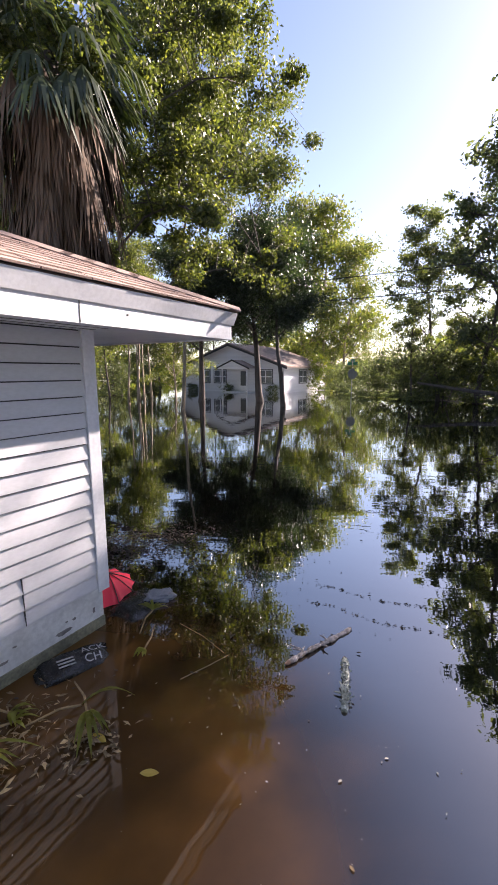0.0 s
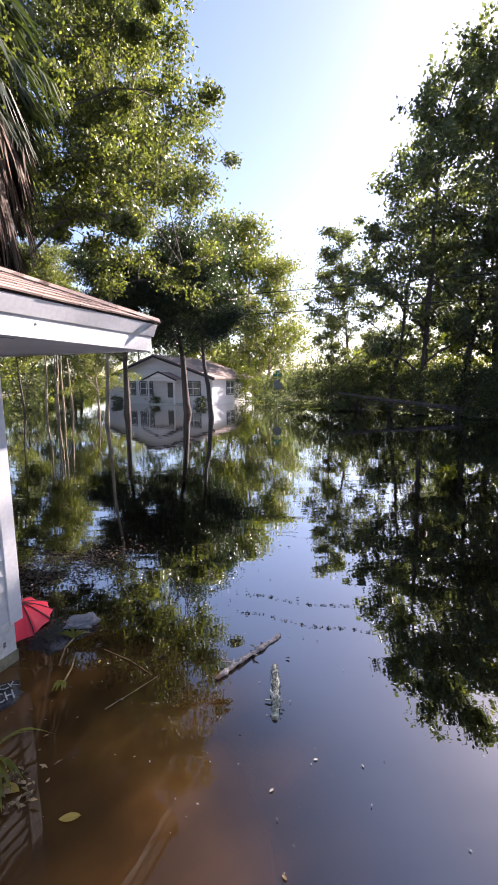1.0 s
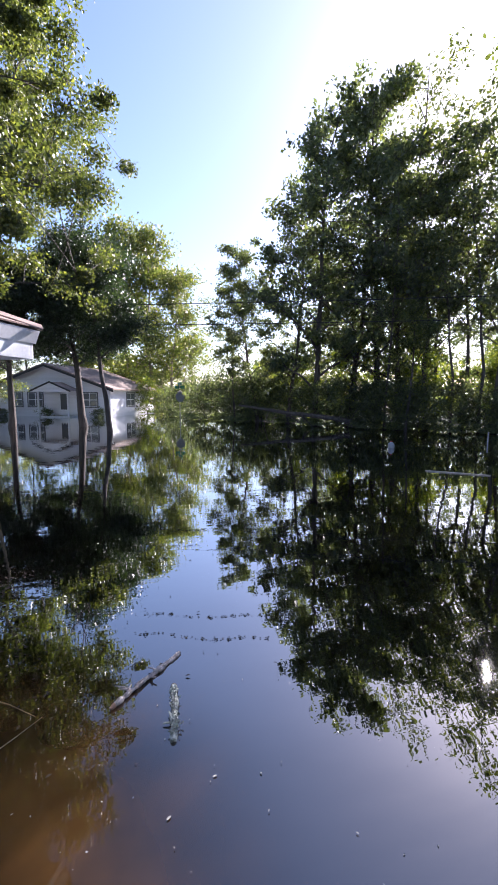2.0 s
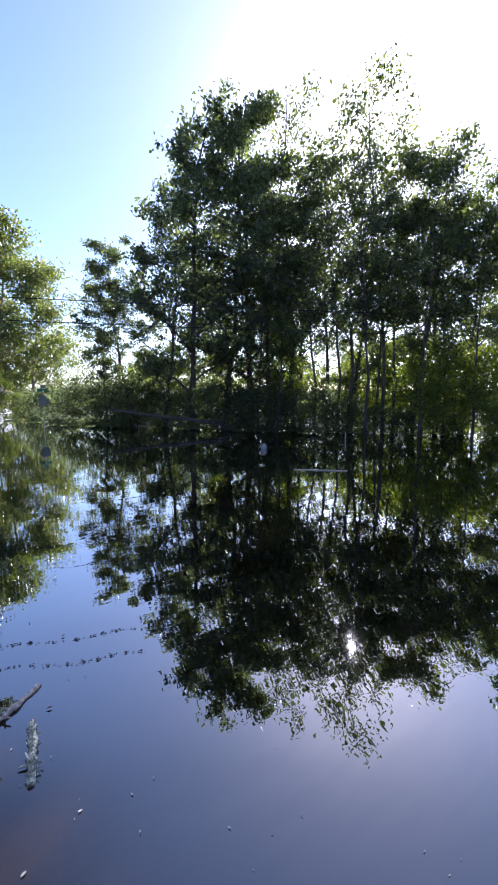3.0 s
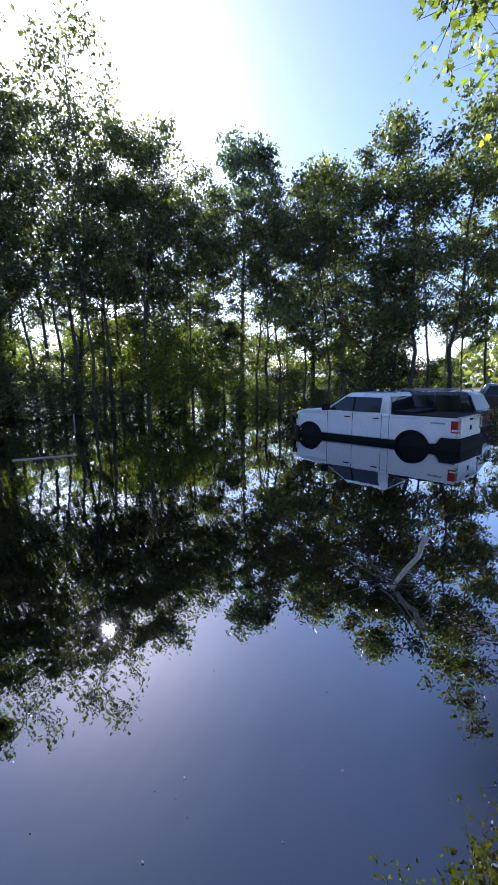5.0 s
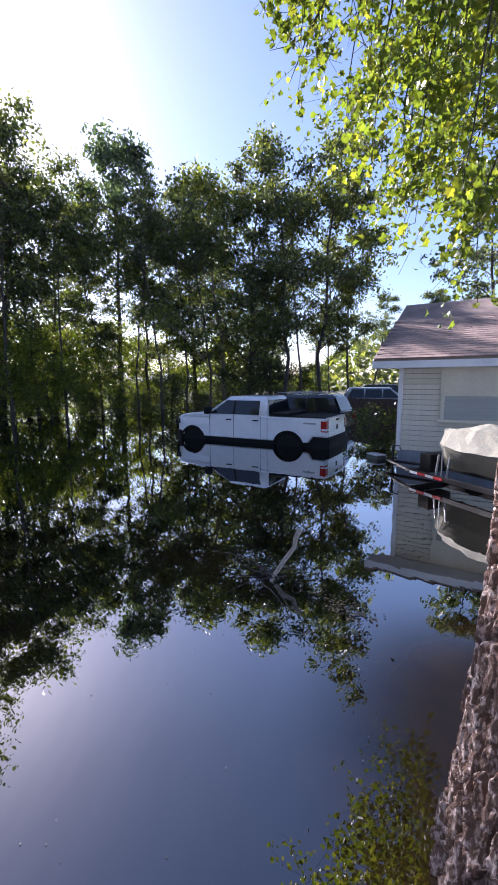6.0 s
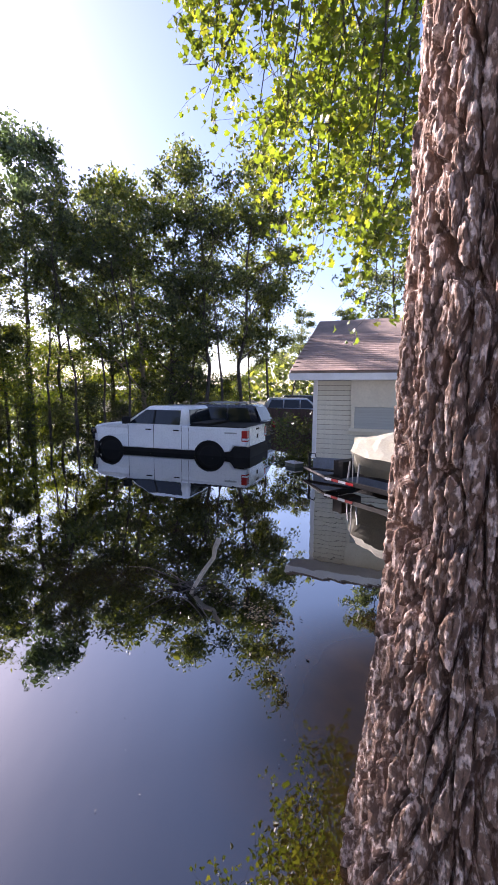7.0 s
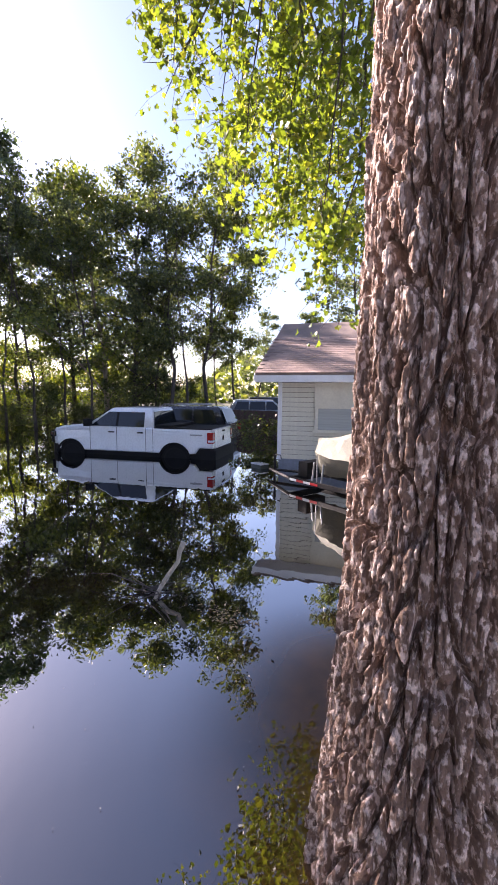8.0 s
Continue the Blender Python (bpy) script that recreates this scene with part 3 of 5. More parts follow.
part("casing", boxes((0.88, 0.96, -0.028, 0.02, 1.08, 1.74), (2.5, 2.58, -0.028, 0.02, 1.08, 1.74), (0.96, 2.5, -0.028, 0.02, 1.66, 1.74),
                     (0.84, 2.62, -0.06, 0.02, 1.08, 1.15)), CREAM, win)
part("backing", boxes((0.96, 2.5, 0.008, 0.016, 1.15, 1.66)), SHADE, win)
for k in range(8):
    part("blind_slat", prism([(-0.006, 1.155 + k * 0.063), (0.006, 1.16 + k * 0.063), (0.007, 1.216 + k * 0.063), (0.002, 1.214 + k * 0.063)], "x", 0.965, 2.495), SHADE, win, "grey blind slat")
ang2 = math.atan(sp)
tab2 = shingle_mesh(0.31, 0.145)
count = 0
rng = np.random.default_rng(9)
for row in range(20):
    u = row * 0.145
    x = -0.36 + (row % 2) * 0.15
    while x < 4.6 and count < 300:
        ob = new("shingle", tab2)
        ob.parent = shop
        ob.matrix_basis = Matrix.Translation((x, -0.49 + u * math.cos(ang2), SOFFIT + 0.206 + u * math.sin(ang2) * 1.035)) @ Matrix.Rotation(ang2 * 1.03, 4, 'X')
        x += 0.31
        count += 1

# ---- vehicles ----
def arch(cx, r, z0, n=10):
    """Points over a wheel arch, from front to back."""
    a0 = math.asin(max(-1, min(1, (z0 - 0.42) / r)))
    return [(cx + r * math.cos(a), 0.42 + r * math.sin(a)) for a in np.linspace(a0, math.pi - a0, n)]


def wheel(parent, x, y, r=0.41, w=0.27):
    root = new("wheel")
    root.parent = parent
    root.location = (x, y, r)
    bm = bmesh.new()
    prof = [(r - 0.11, w * 0.38), (r - 0.05, w * 0.5), (r - 0.015, w * 0.47), (r, w * 0.36), (r, -w * 0.36), (r - 0.015, -w * 0.47), (r - 0.05, -w * 0.5), (r - 0.11, -w * 0.38)]
    n = 36
    rings = [[bm.verts.new((p * math.cos(k * math.tau / n), q, p * math.sin(k * math.tau / n))) for p, q in prof] for k in range(n)]
    for k in range(n):
        a, b = rings[k], rings[(k + 1) % n]
        for j in range(len(prof)):
            q = (j + 1) % len(prof)
            bm.faces.new((a[j], a[q], b[q], b[j]))
    bmesh.ops.recalc_face_normals(bm, faces=bm.faces)
    smooth(part("tyre", bm, RUBBER, root))
    bm = bmesh.new()
    for k in range(6):
        b = boxes((-0.035, 0.035, -w * 0.40, w * 0.40, 0.03, r - 0.10))
        bmesh.ops.rotate(b, verts=b.verts, matrix=Matrix.Rotation(k * math.tau / 6, 3, 'Y'))
        me = bpy.data.meshes.new("tmp")
        b.to_mesh(me)
        b.free()
        bm.from_mesh(me)
        bpy.data.meshes.remove(me)
    part("rim", bm, BLACK_PLASTIC, root)


def side_panel(name, outline, y0, y1, mat, parent, bevel=0.02, label=""):
    bm = prism(outline, "y", y0, y1)
    if bevel:
        es = [e for e in bm.edges if abs(e.verts[0].co.y - e.verts[1].co.y) < 1e-5]
        bmesh.ops.bevel(bm, geom=es, offset=bevel, segments=3, affect='EDGES', profile=0.6, clamp_overlap=True)
    return part(name, bm, mat, parent, label)


def cabin(name, base, roof, z0, z1, w0, w1, mat, parent, bevel=0.06):
    """Greenhouse: x-range at the belt and at the roof, half-widths there."""
    bm = bmesh.new()
    v = [bm.verts.new(p) for p in ((base[0], -w0, z0), (base[1], -w0, z0), (base[1], w0, z0), (base[0], w0, z0),
                                   (roof[0], -w1, z1), (roof[1], -w1, z1), (roof[1], w1, z1), (roof[0], w1, z1))]
    for f in ((0, 3, 2, 1), (4, 5, 6, 7), (0, 1, 5, 4), (1, 2, 6, 5), (2, 3, 7, 6), (3, 0, 4, 7)):
        bm.faces.new([v[i] for i in f])
    es = [e for e in bm.edges if max(a.co.z for a in e.verts) > z0 + 0.01]
    bmesh.ops.bevel(bm, geom=es, offset=bevel, segments=3, affect='EDGES', profile=0.5)
    bmesh.ops.recalc_face_normals(bm, faces=bm.faces)
    return smooth(part(name, bm, mat, parent))


def slanted(name, quad, thick, mat, parent, label=""):
    """A thin pane through four corners."""
    a, b, c, d = [Vector(p) for p in quad]
    n = (b - a).cross(d - a).normalized() * thick
    bm = bmesh.new()
    lo = [bm.verts.new(p - n * 0.5) for p in (a, b, c, d)]
    hi = [bm.verts.new(p + n * 0.5) for p in (a, b, c, d)]
    bm.faces.new(lo), bm.faces.new(hi[::-1])
    for i in range(4):
        bm.faces.new((lo[i], hi[i], hi[(i + 1) % 4], lo[(i + 1) % 4]))
    bmesh.ops.recalc_face_normals(bm, faces=bm.faces)
    return part(name, bm, mat, parent, label)


TRUCK_FLOOR = -0.46
th = 58.0
truck = thing("pickup_truck", pose(14.60, -0.70, TRUCK_FLOOR, 0, 0, th), "white crew-cab pickup truck standing in flood water up to its sills", "pickup truck")
WB2, HW = 1.835, 1.0
FA_, RA = arch(WB2, 0.51, 0.6), arch(-WB2, 0.51, 0.6)
outline = [(2.84, 0.74), (2.87, 1.02), (2.80, 1.20), (2.60, 1.29), (2.10, 1.37), (1.45, 1.44), (1.25, 1.385), (-3.05, 1.375), (-3.07, 0.80), (-2.64, 0.80), (-2.50, 0.62)] + \
          [(p, q) for p, q in RA[::-1]] + [(-1.2, 0.60), (1.2, 0.60)] + [(p, q) for p, q in FA_[::-1]] + [(2.45, 0.74)]
body = side_panel("body", outline, -HW, HW, CAR_WHITE, truck, 0.075)


def round_nose(ob, x0, x1, pull):
    """Draw the front corners in towards the middle."""
    for v in ob.data.vertices:
        if v.co.x > x0:
            t = (v.co.x - x0) / (x1 - x0)
            v.co.x -= pull * t * abs(v.co.y) ** 3
            v.co.y *= 1 - 0.16 * t * t


round_nose(body, 2.2, 2.9, 0.34)
part("underbody", boxes((-2.95, 2.3, -0.93, 0.93, 0.30, 1.0)), BLACK_PLASTIC, truck)
cabin("cab", (1.42, -1.10), (0.42, -1.00), 1.34, 1.985, 0.97, 0.77, CAR_WHITE, truck, 0.11)
for s in (1, -1):
    zz0, zz1 = 1.395, 1.845
    y0, y1 = 0.966, 0.826
    slanted("front_side_window", [(1.08, s * y0, zz0), (0.17, s * y0, zz0), (0.17, s * y1, zz1), (0.47, s * y1, zz1)], 0.03, CAR_GLASS, truck, "tinted glass")
    slanted("rear_side_window", [(0.10, s * y0, zz0), (-0.80, s * y0, zz0), (-0.78, s * y1, zz1), (0.10, s * y1, zz1)], 0.03, CAR_GLASS, truck, "tinted glass")
    slanted("door_pillar", [(0.17, s * (y0 + 0.004), zz0), (0.10, s * (y0 + 0.004), zz0), (0.10, s * (y1 + 0.004), zz1), (0.17, s * (y1 + 0.004), zz1)], 0.028, BLACK_PLASTIC, truck, "black pillar trim")
    for a, b in ((0.15, 1.08), (-0.86, 0.12)):
        dz = 0.64
        d = side_panel("door", [(a, dz), (b, dz), (b, 1.365), (a, 1.365)], s * HW - 0.004, s * HW + 0.006 * s, CAR_WHITE, truck, 0.0)
        hx = a + 0.16
        part("door_handle", boxes((hx - 0.10, hx + 0.10, min(s * 1.006, s * 1.04), max(s * 1.006, s * 1.04), 1.20, 1.24), bevel=0.008), BLACK_PLASTIC, d, "black handle")
    for a in (-1.12, -0.875, 0.135, 1.095):
        part("door_gap", boxes((a - 0.006, a + 0.006, min(s * 0.99, s * 1.0035), max(s * 0.99, s * 1.0035), 0.64, 1.365)), SEAM, truck)
    part("mirror", boxes((1.0, 1.16, min(s * 0.98, s * 1.25), max(s * 0.98, s * 1.25), 1.39, 1.62), bevel=0.035), BLACK_PLASTIC, truck)
    part("bed_rail", boxes((-3.03, -1.16, min(s * 0.90, s * 0.985), max(s * 0.90, s * 0.985), 1.37, 1.40), bevel=0.008), BLACK_PLASTIC, truck)
    for cx in (WB2, -WB2):
        wheel(truck, cx, s * 0.80)
        pts = arch(cx, 0.535, 0.5, 14)
        inner = arch(cx, 0.485, 0.5, 14)
        part("arch_flare", prism(pts + inner[::-1], "y", min(s * 0.95, s * 1.012), max(s * 0.95, s * 1.012)), BLACK_PLASTIC, truck)
    part("tail_lamp", boxes((-3.085, -2.90, min(s * 0.80, s * 1.012), max(s * 0.80, s * 1.012), 0.96, 1.29), bevel=0.02), RED_LENS, truck, "red tail lamp")
    part("lamp_lens", boxes((-3.088, -2.93, min(s * 0.81, s * 1.014), max(s * 0.81, s * 1.014), 1.0, 1.06)), WHITE_TRIM, truck, "clear reversing lens")
    part("headlamp", boxes((2.42, 2.64, min(s * 0.70, s * 0.955), max(s * 0.70, s * 0.955), 1.0, 1.17), bevel=0.03), CAR_GLASS, truck)
    part("decal", boxes((-2.75, -2.35, min(s * 1.0, s * 1.003), max(s * 1.0, s * 1.003), 1.18, 1.225)), STEEL, truck, "small grey lettering bar")
    part("hood_vent", boxes((1.75, 2.0, min(s * 0.55, s * 0.72), max(s * 0.55, s * 0.72), 1.385, 1.42), bevel=0.008), BLACK_PLASTIC, truck)
part("bed_floor", boxes((-2.98, -1.2, -0.88, 0.88, 1.374, 1.381)), BLACK_PLASTIC, truck)
part("folded_bed_cover", boxes((-1.75, -1.16, -0.90, 0.90, 1.385, 1.47), bevel=0.02), BLACK_PLASTIC, truck, "folded black bed cover")
slanted("windscreen", [(1.33, 0.82, 1.42), (1.33, -0.82, 1.42), (0.53, -0.68, 1.93), (0.53, 0.68, 1.93)], 0.03, CAR_GLASS, truck)
slanted("rear_window", [(-1.10, -0.82, 1.41), (-1.10, 0.82, 1.41), (-1.025, 0.70, 1.87), (-1.025, -0.70, 1.87)], 0.03, CAR_GLASS, truck)
part("tailgate", boxes((-3.085, -3.06, -0.78, 0.78, 0.79, 1.365), bevel=0.01), CAR_WHITE, truck)
part("tailgate_handle", boxes((-3.10, -3.08, -0.14, 0.14, 1.26, 1.31), bevel=0.01), BLACK_PLASTIC, truck)
part("badge", boxes((-3.094, -3.084, -0.07, 0.07, 0.98, 1.12), bevel=0.004), BLACK_PLASTIC, truck, "dark shield-shaped badge")
part("rear_bumper", boxes((-3.16, -2.62, -0.98, 0.98, 0.40, 0.775), bevel=0.05), BLACK_PLASTIC, truck)
bm = bmesh.new()
for k in range(8):
    b = boxes((2.40, 2.93, -1.0 + k * 0.25, -0.75 + k * 0.25, 0.40, 0.76))
    me = bpy.data.meshes.new("tmp")
    b.to_mesh(me)
    b.free()
    bm.from_mesh(me)
    bpy.data.meshes.remove(me)
round_nose(part("front_bumper", bm, BLACK_PLASTIC, truck), 2.3, 2.95, 0.36)
part("grille", boxes((2.80, 2.885, -0.6, 0.6, 0.76, 1.18), bevel=0.03), BLACK_PLASTIC, truck)
part("roof_antenna", boxes((-0.75, -0.60, -0.03, 0.03, 1.93, 1.985), bevel=0.012), BLACK_PLASTIC, truck)


def suv(name, m, label, paint, glass=CAR_GLASS, rails=True):
    car = thing(name, m, label, "car")
    a, b = arch(1.42, 0.44, 0.36), arch(-1.42, 0.44, 0.36)
    o = [(2.35, 0.38), (2.38, 0.72), (2.25, 0.92), (1.2, 1.05), (-2.30, 1.08), (-2.36, 0.55), (-2.0, 0.38)] + b[::-1] + [(-0.9, 0.34), (0.9, 0.34)] + a[::-1] + [(1.95, 0.36)]
    side_panel("body", o, -0.92, 0.92, paint, car, 0.05)
    part("underbody", boxes((-2.2, 2.1, -0.85, 0.85, 0.25, 0.8)), BLACK_PLASTIC, car)
    cabin("cabin", (1.35, -2.28), (0.45, -1.95), 1.05, 1.72, 0.88, 0.66, paint, car, 0.08)
    for s in (1, -1):
        for x0, x1, u0, u1 in ((1.02, 0.1, 0.50, 0.1), (0.02, -0.95, 0.02, -0.93), (-1.03, -1.95, -1.01, -1.75)):
            slanted("side_window", [(x0, s * 0.875, 1.10), (x1, s * 0.875, 1.10), (u1, s * 0.72, 1.60), (u0, s * 0.72, 1.60)], 0.03, glass, car)
        if rails:
            part("roof_rail", tube([(0.35, s * 0.6, 1.71), (0.25, s * 0.6, 1.78), (-1.65, s * 0.6, 1.78), (-1.78, s * 0.6, 1.70)], 0.018), STEEL, car)
        for cx in (1.42, -1.42):
            wheel(car, cx, s * 0.78, 0.36, 0.23)
        part("tail_lamp", boxes((-2.37, -2.2, min(s * 0.7, s * 0.93), max(s * 0.7, s * 0.93), 0.78, 1.04), bevel=0.02), RED_LENS, car)
        part("headlamp", boxes((2.12, 2.36, min(s * 0.55, s * 0.91), max(s * 0.55, s * 0.91), 0.72, 0.86), bevel=0.03), PANE_GLASS, car)
    slanted("windscreen", [(1.25, 0.75, 1.12), (1.25, -0.75, 1.12), (0.58, -0.62, 1.62), (0.58, 0.62, 1.62)], 0.03, glass, car)
    slanted("rear_window", [(-2.27, -0.72, 1.14), (-2.27, 0.72, 1.14), (-2.03, 0.62, 1.62), (-2.03, -0.62, 1.62)], 0.03, glass, car)
    return car


CAR_DARK = material("charcoal_car_paint", (0.03, 0.033, 0.04), 0.25, vary=0.1, scale=3, fine=20, bump=0, coat=0.9)
CAR_SILVER = material("silver_car_paint", (0.45, 0.47, 0.5), 0.3, metal=0.5, vary=0.08, scale=3, fine=20, bump=0, coat=0.8)
suv("car", pose(16.46, -2.33, TRUCK_FLOOR + 0.26, 0, 0, th), "charcoal estate car with roof rails parked beyond the white pickup", CAR_DARK)
suv("car", pose(25.4, -9.3, -0.1, 0, 0, -112), "silver car parked behind the brown fence", CAR_SILVER, rails=False)
suv("car", pose(34.2, -13.2, 0.0, 0, 0, -112), "dark car parked far behind the fence", CAR_DARK, rails=False)

# ---- trees ----
def polar(az, d):
    return d * math.sin(radians(az)), d * math.cos(radians(az))


def plated_trunk():
    """The big trunk close by: a jigsaw of small bark plates parted by deep furrows."""
    rng = np.random.default_rng(71)
    n_a, z0, z1, dz = 640, -0.6, 5.6, 0.009
    n_z = int((z1 - z0) / dz)
    A, Z = np.meshgrid(np.arange(n_a) * math.tau / n_a, z0 + np.arange(n_z) * dz)
    wave = np.empty((n_z, n_a))
    grain = np.empty((n_z, n_a))
    lump = np.empty((n_z, n_a))
    for i in range(n_z):
        z = z0 + i * dz
        for k in range(n_a):
            a = k * math.tau / n_a
            c, s = math.cos(a), math.sin(a)
            wave[i, k] = noise.noise((c * 2.6, s * 2.6, z * 2.2 + 5)) + 0.45 * noise.noise((c * 9, s * 9, z * 7))
            grain[i, k] = noise.noise((c * 26, s * 26, z * 24)) + 0.7 * noise.noise((c * 60, s * 60, z * 50))
            lump[i, k] = noise.noise((c * 1.3, s * 1.3, z * 0.9)) + 0.5 * noise.noise((c * 6, s * 6, z * 0.8 + 3))

    def cells(cols, rows, squash, sway):
        """Distance to the nearest joint, and a height of its own for each cell."""
        jit = rng.uniform(-0.45, 0.45, (rows + 4, cols, 2))
        tall = rng.normal(0, 1, (rows + 4, cols, 3))
        u = A / math.tau * cols + wave * sway * cols / 58
        v = (Z - z0) / (z1 - z0) * rows + 2 + wave * 0.3
        iu, iv = np.floor(u).astype(int), np.floor(v).astype(int)
        f1, f2, own = np.full(u.shape, 9.0), np.full(u.shape, 9.0), np.zeros(u.shape)
        for dv in (-1, 0, 1):
            for du in (-1, 0, 1):
                cu, cv = (iu + du) % cols, np.clip(iv + dv, 0, rows + 3)
                ex = u - (iu + du + 0.5 + jit[cv, cu, 0])
                ey = v - (iv + dv + 0.5 + jit[cv, cu, 1])
                d = np.sqrt(ex * ex + (ey * squash) ** 2)
                h = tall[cv, cu, 0] + 0.8 * (tall[cv, cu, 1] * ex + tall[cv, cu, 2] * ey)
                first = d < f1
                f2 = np.where(first, f1, np.minimum(f2, d))
                own = np.where(first, h, own)
                f1 = np.where(first, d, f1)
        return f2 - f1, own

    def step(x, w):
        x = np.clip(x / w, 0, 1)
        return x * x * (3 - 2 * x)
    ridge, own_r = cells(30, 30, 0.40, 0.55)          # long ridges between deep furrows
    flake, own = cells(66, 84, 0.75, 0.6)        # small flaky plates on them
    deep = step(ridge + grain * 0.05 - 0.06, 0.10)
    crack = step(flake + grain * 0.14, 0.16)
    plate = deep * (0.060 + 0.005 * own_r) + deep * crack * (0.011 + 0.003 * own)
    r = 0.325 + 0.16 * np.exp(-np.maximum(Z + 0.1, 0) / 0.75) - 0.012 * np.maximum(Z - 2, 0)
    rr = r + lump * 0.022 + plate + grain * 0.0048 - 0.072
    verts = np.stack((rr * np.cos(A), rr * np.sin(A), Z), -1)
    idx = np.arange(n_z * n_a).reshape(n_z, n_a)
    a, b = idx[:-1], idx[1:]
    quads = np.stack((a, np.roll(a, -1, 1), np.roll(b, -1, 1), b), -1).reshape(-1, 4)
    me = bpy.data.meshes.new("trunk")
    me.from_pydata(verts.reshape(-1, 3).tolist(), [], quads.tolist())
    me.materials.append(OAK_BARK)
    return me


maple = thing("tree", pose(1.537, -1.277, 0), "large maple with deeply furrowed grey-brown bark and hanging yellow-green leaves", "tree")
ob = new("trunk", plated_trunk())
ob.parent = maple
smooth(ob)

LOBES = [(0, -0.5), (0.17, -0.26), (0.42, -0.32), (0.34, -0.06), (0.50, 0.12), (0.25, 0.19), (0, 0.5), (-0.25, 0.19), (-0.50, 0.12), (-0.34, -0.06), (-0.42, -0.32), (-0.17, -0.26)]


def maple_leaves(points, sizes, rng):
    """Five-lobed leaves, each folded a little along its middle."""
    vs, fs = [], []
    for p, s in zip(points, sizes):
        m = Euler((rng.normal(0.9, 0.5), rng.normal(0, 0.6), rng.uniform(0, math.tau))).to_matrix()
        b = len(vs)
        vs.append(Vector(p))
        for x, y in LOBES:
            vs.append(Vector(p) + m @ Vector((x * s, y * s, abs(x) * s * 0.28 - y * y * s * 0.3)))
        fs += [(b, b + 1 + k, b + 1 + (k + 1) % 12) for k in range(12)]
    me = bpy.data.meshes.new("leaves")
    me.from_pydata([tuple(v) for v in vs], [], fs)
    me.materials.append(LEAF_MAPLE_AND_SUNLIT)
    return me


def maple_branches():
    rng = np.random.default_rng(21)
    eye = np.array((0.27, -0.06))
    org = np.array((1.537, -1.277))

    def at(az, d, z):
        x, y = polar(az, d)
        return np.array((eye[0] + x - org[0], eye[1] + y - org[1], z))
    ends = [(98, 4.4, 5.0), (103, 4.7, 4.6), (106, 4.2, 4.0), (109, 4.6, 3.7), (112, 4.4, 3.5), (115, 4.8, 3.6), (117, 4.2, 3.2), (120.5, 4.3, 2.75),
            (101, 5.6, 5.9), (106, 6.0, 5.6), (111, 6.2, 5.0), (116, 6.4, 4.4), (120, 6.0, 3.6), (95, 4.9, 5.7), (99, 4.0, 5.2), (104, 3.9, 5.0), (121, 5.0, 4.9), (124, 4.5, 3.2),
            (110, 5.4, 4.3), (114, 5.6, 3.9), (118, 5.5, 3.6),
            (113, 7.6, 5.6), (116, 8.2, 5.2), (109, 8.0, 6.6), (118, 7.4, 4.8), (114.5, 8.8, 6.2), (111, 7.2, 6.4)]
    for k, (az, d, z) in enumerate(ends):
        q = at(az, d, z)
        p = np.array((0.05, 0.0, 5.6 + 0.02 * k))
        mid = p * 0.35 + q * 0.65 + np.array((0, 0, 0.9))
        path = np.vstack((bend(p, mid, rng, 5, 0.05), bend(mid, q, rng, 6, 0.06)[1:]))
        bm = tube_into(bmesh.new(), path, np.linspace(0.016, 0.003, len(path)), 5, False)
        pts = []
        for s in range(25):
            u = rng.uniform(0.45, 1.0) * (len(path) - 1)
            a = path[int(u)] * (1 - u % 1) + path[min(int(u) + 1, len(path) - 1)] * (u % 1)
            e = a + rng.normal(size=3) * 0.30 + np.array((0, 0, -0.16))
            tw = bend(a, e, rng, 4, 0.1)
            tube_into(bm, tw, [0.003, 0.0025, 0.002, 0.0015], 4, False)
            for j in range(12):
                w = rng.uniform(0.3, 1.0) * 3
                c = tw[int(w)] * (1 - w % 1) + tw[min(int(w) + 1, 3)] * (w % 1)
                pts.append(c + rng.normal(size=3) * 0.06)
        br = part("branch", bm, BARK, maple)
        ob = new("leaves", maple_leaves(pts, 0.077 * rng.uniform(0.6, 1.3, len(pts)), rng))
        ob.parent = br


    # a bare twig, and the crown over the eye's reach
    path = np.array([at(105, 4.6, 6.2), at(101, 4.6, 5.6), at(99, 4.6, 5.35), at(97, 4.6, 5.28), at(94.6, 4.6, 5.25)])
    part("bare_twig", tube(path, [0.012, 0.009, 0.007, 0.005, 0.002], 5), BARK, maple)
    part("bare_twig", tube(np.array([path[1], path[1] + (0.1, 0.15, -0.25), path[1] + (0.12, 0.3, -0.6)]), [0.008, 0.006, 0.003], 5), BARK, maple)
    smooth(part("upper_trunk", tube([(0, 0, 5.5), (0.05, 0.0, 7.0), (-0.1, 0.1, 9.0), (0.05, 0.0, 11.5)], [0.285, 0.25, 0.17, 0.05], 14), OAK_BARK, maple))
    spots = rng.normal(size=(70, 3)) * np.array((1.7, 1.7, 1.2)) + np.array((-0.6, -0.8, 9.6))
    for k in range(0, 70, 7):
        part("limb", tube(bend((0, 0, rng.uniform(6.5, 10)), spots[k], rng, 5, 0.08), [0.08, 0.06, 0.045, 0.03, 0.012], 6), BARK, maple)
    pick = rng.integers(0, 70, 9000)
    me = leaf_mesh("crown", spots[pick] + rng.normal(size=(9000, 3)) * 0.4, 0.11 * rng.uniform(0.6, 1.3, 9000), rng, 0.8)
    me.materials.append(LEAF_MAPLE_AND_SUNLIT)
    ob = new("crown", me)
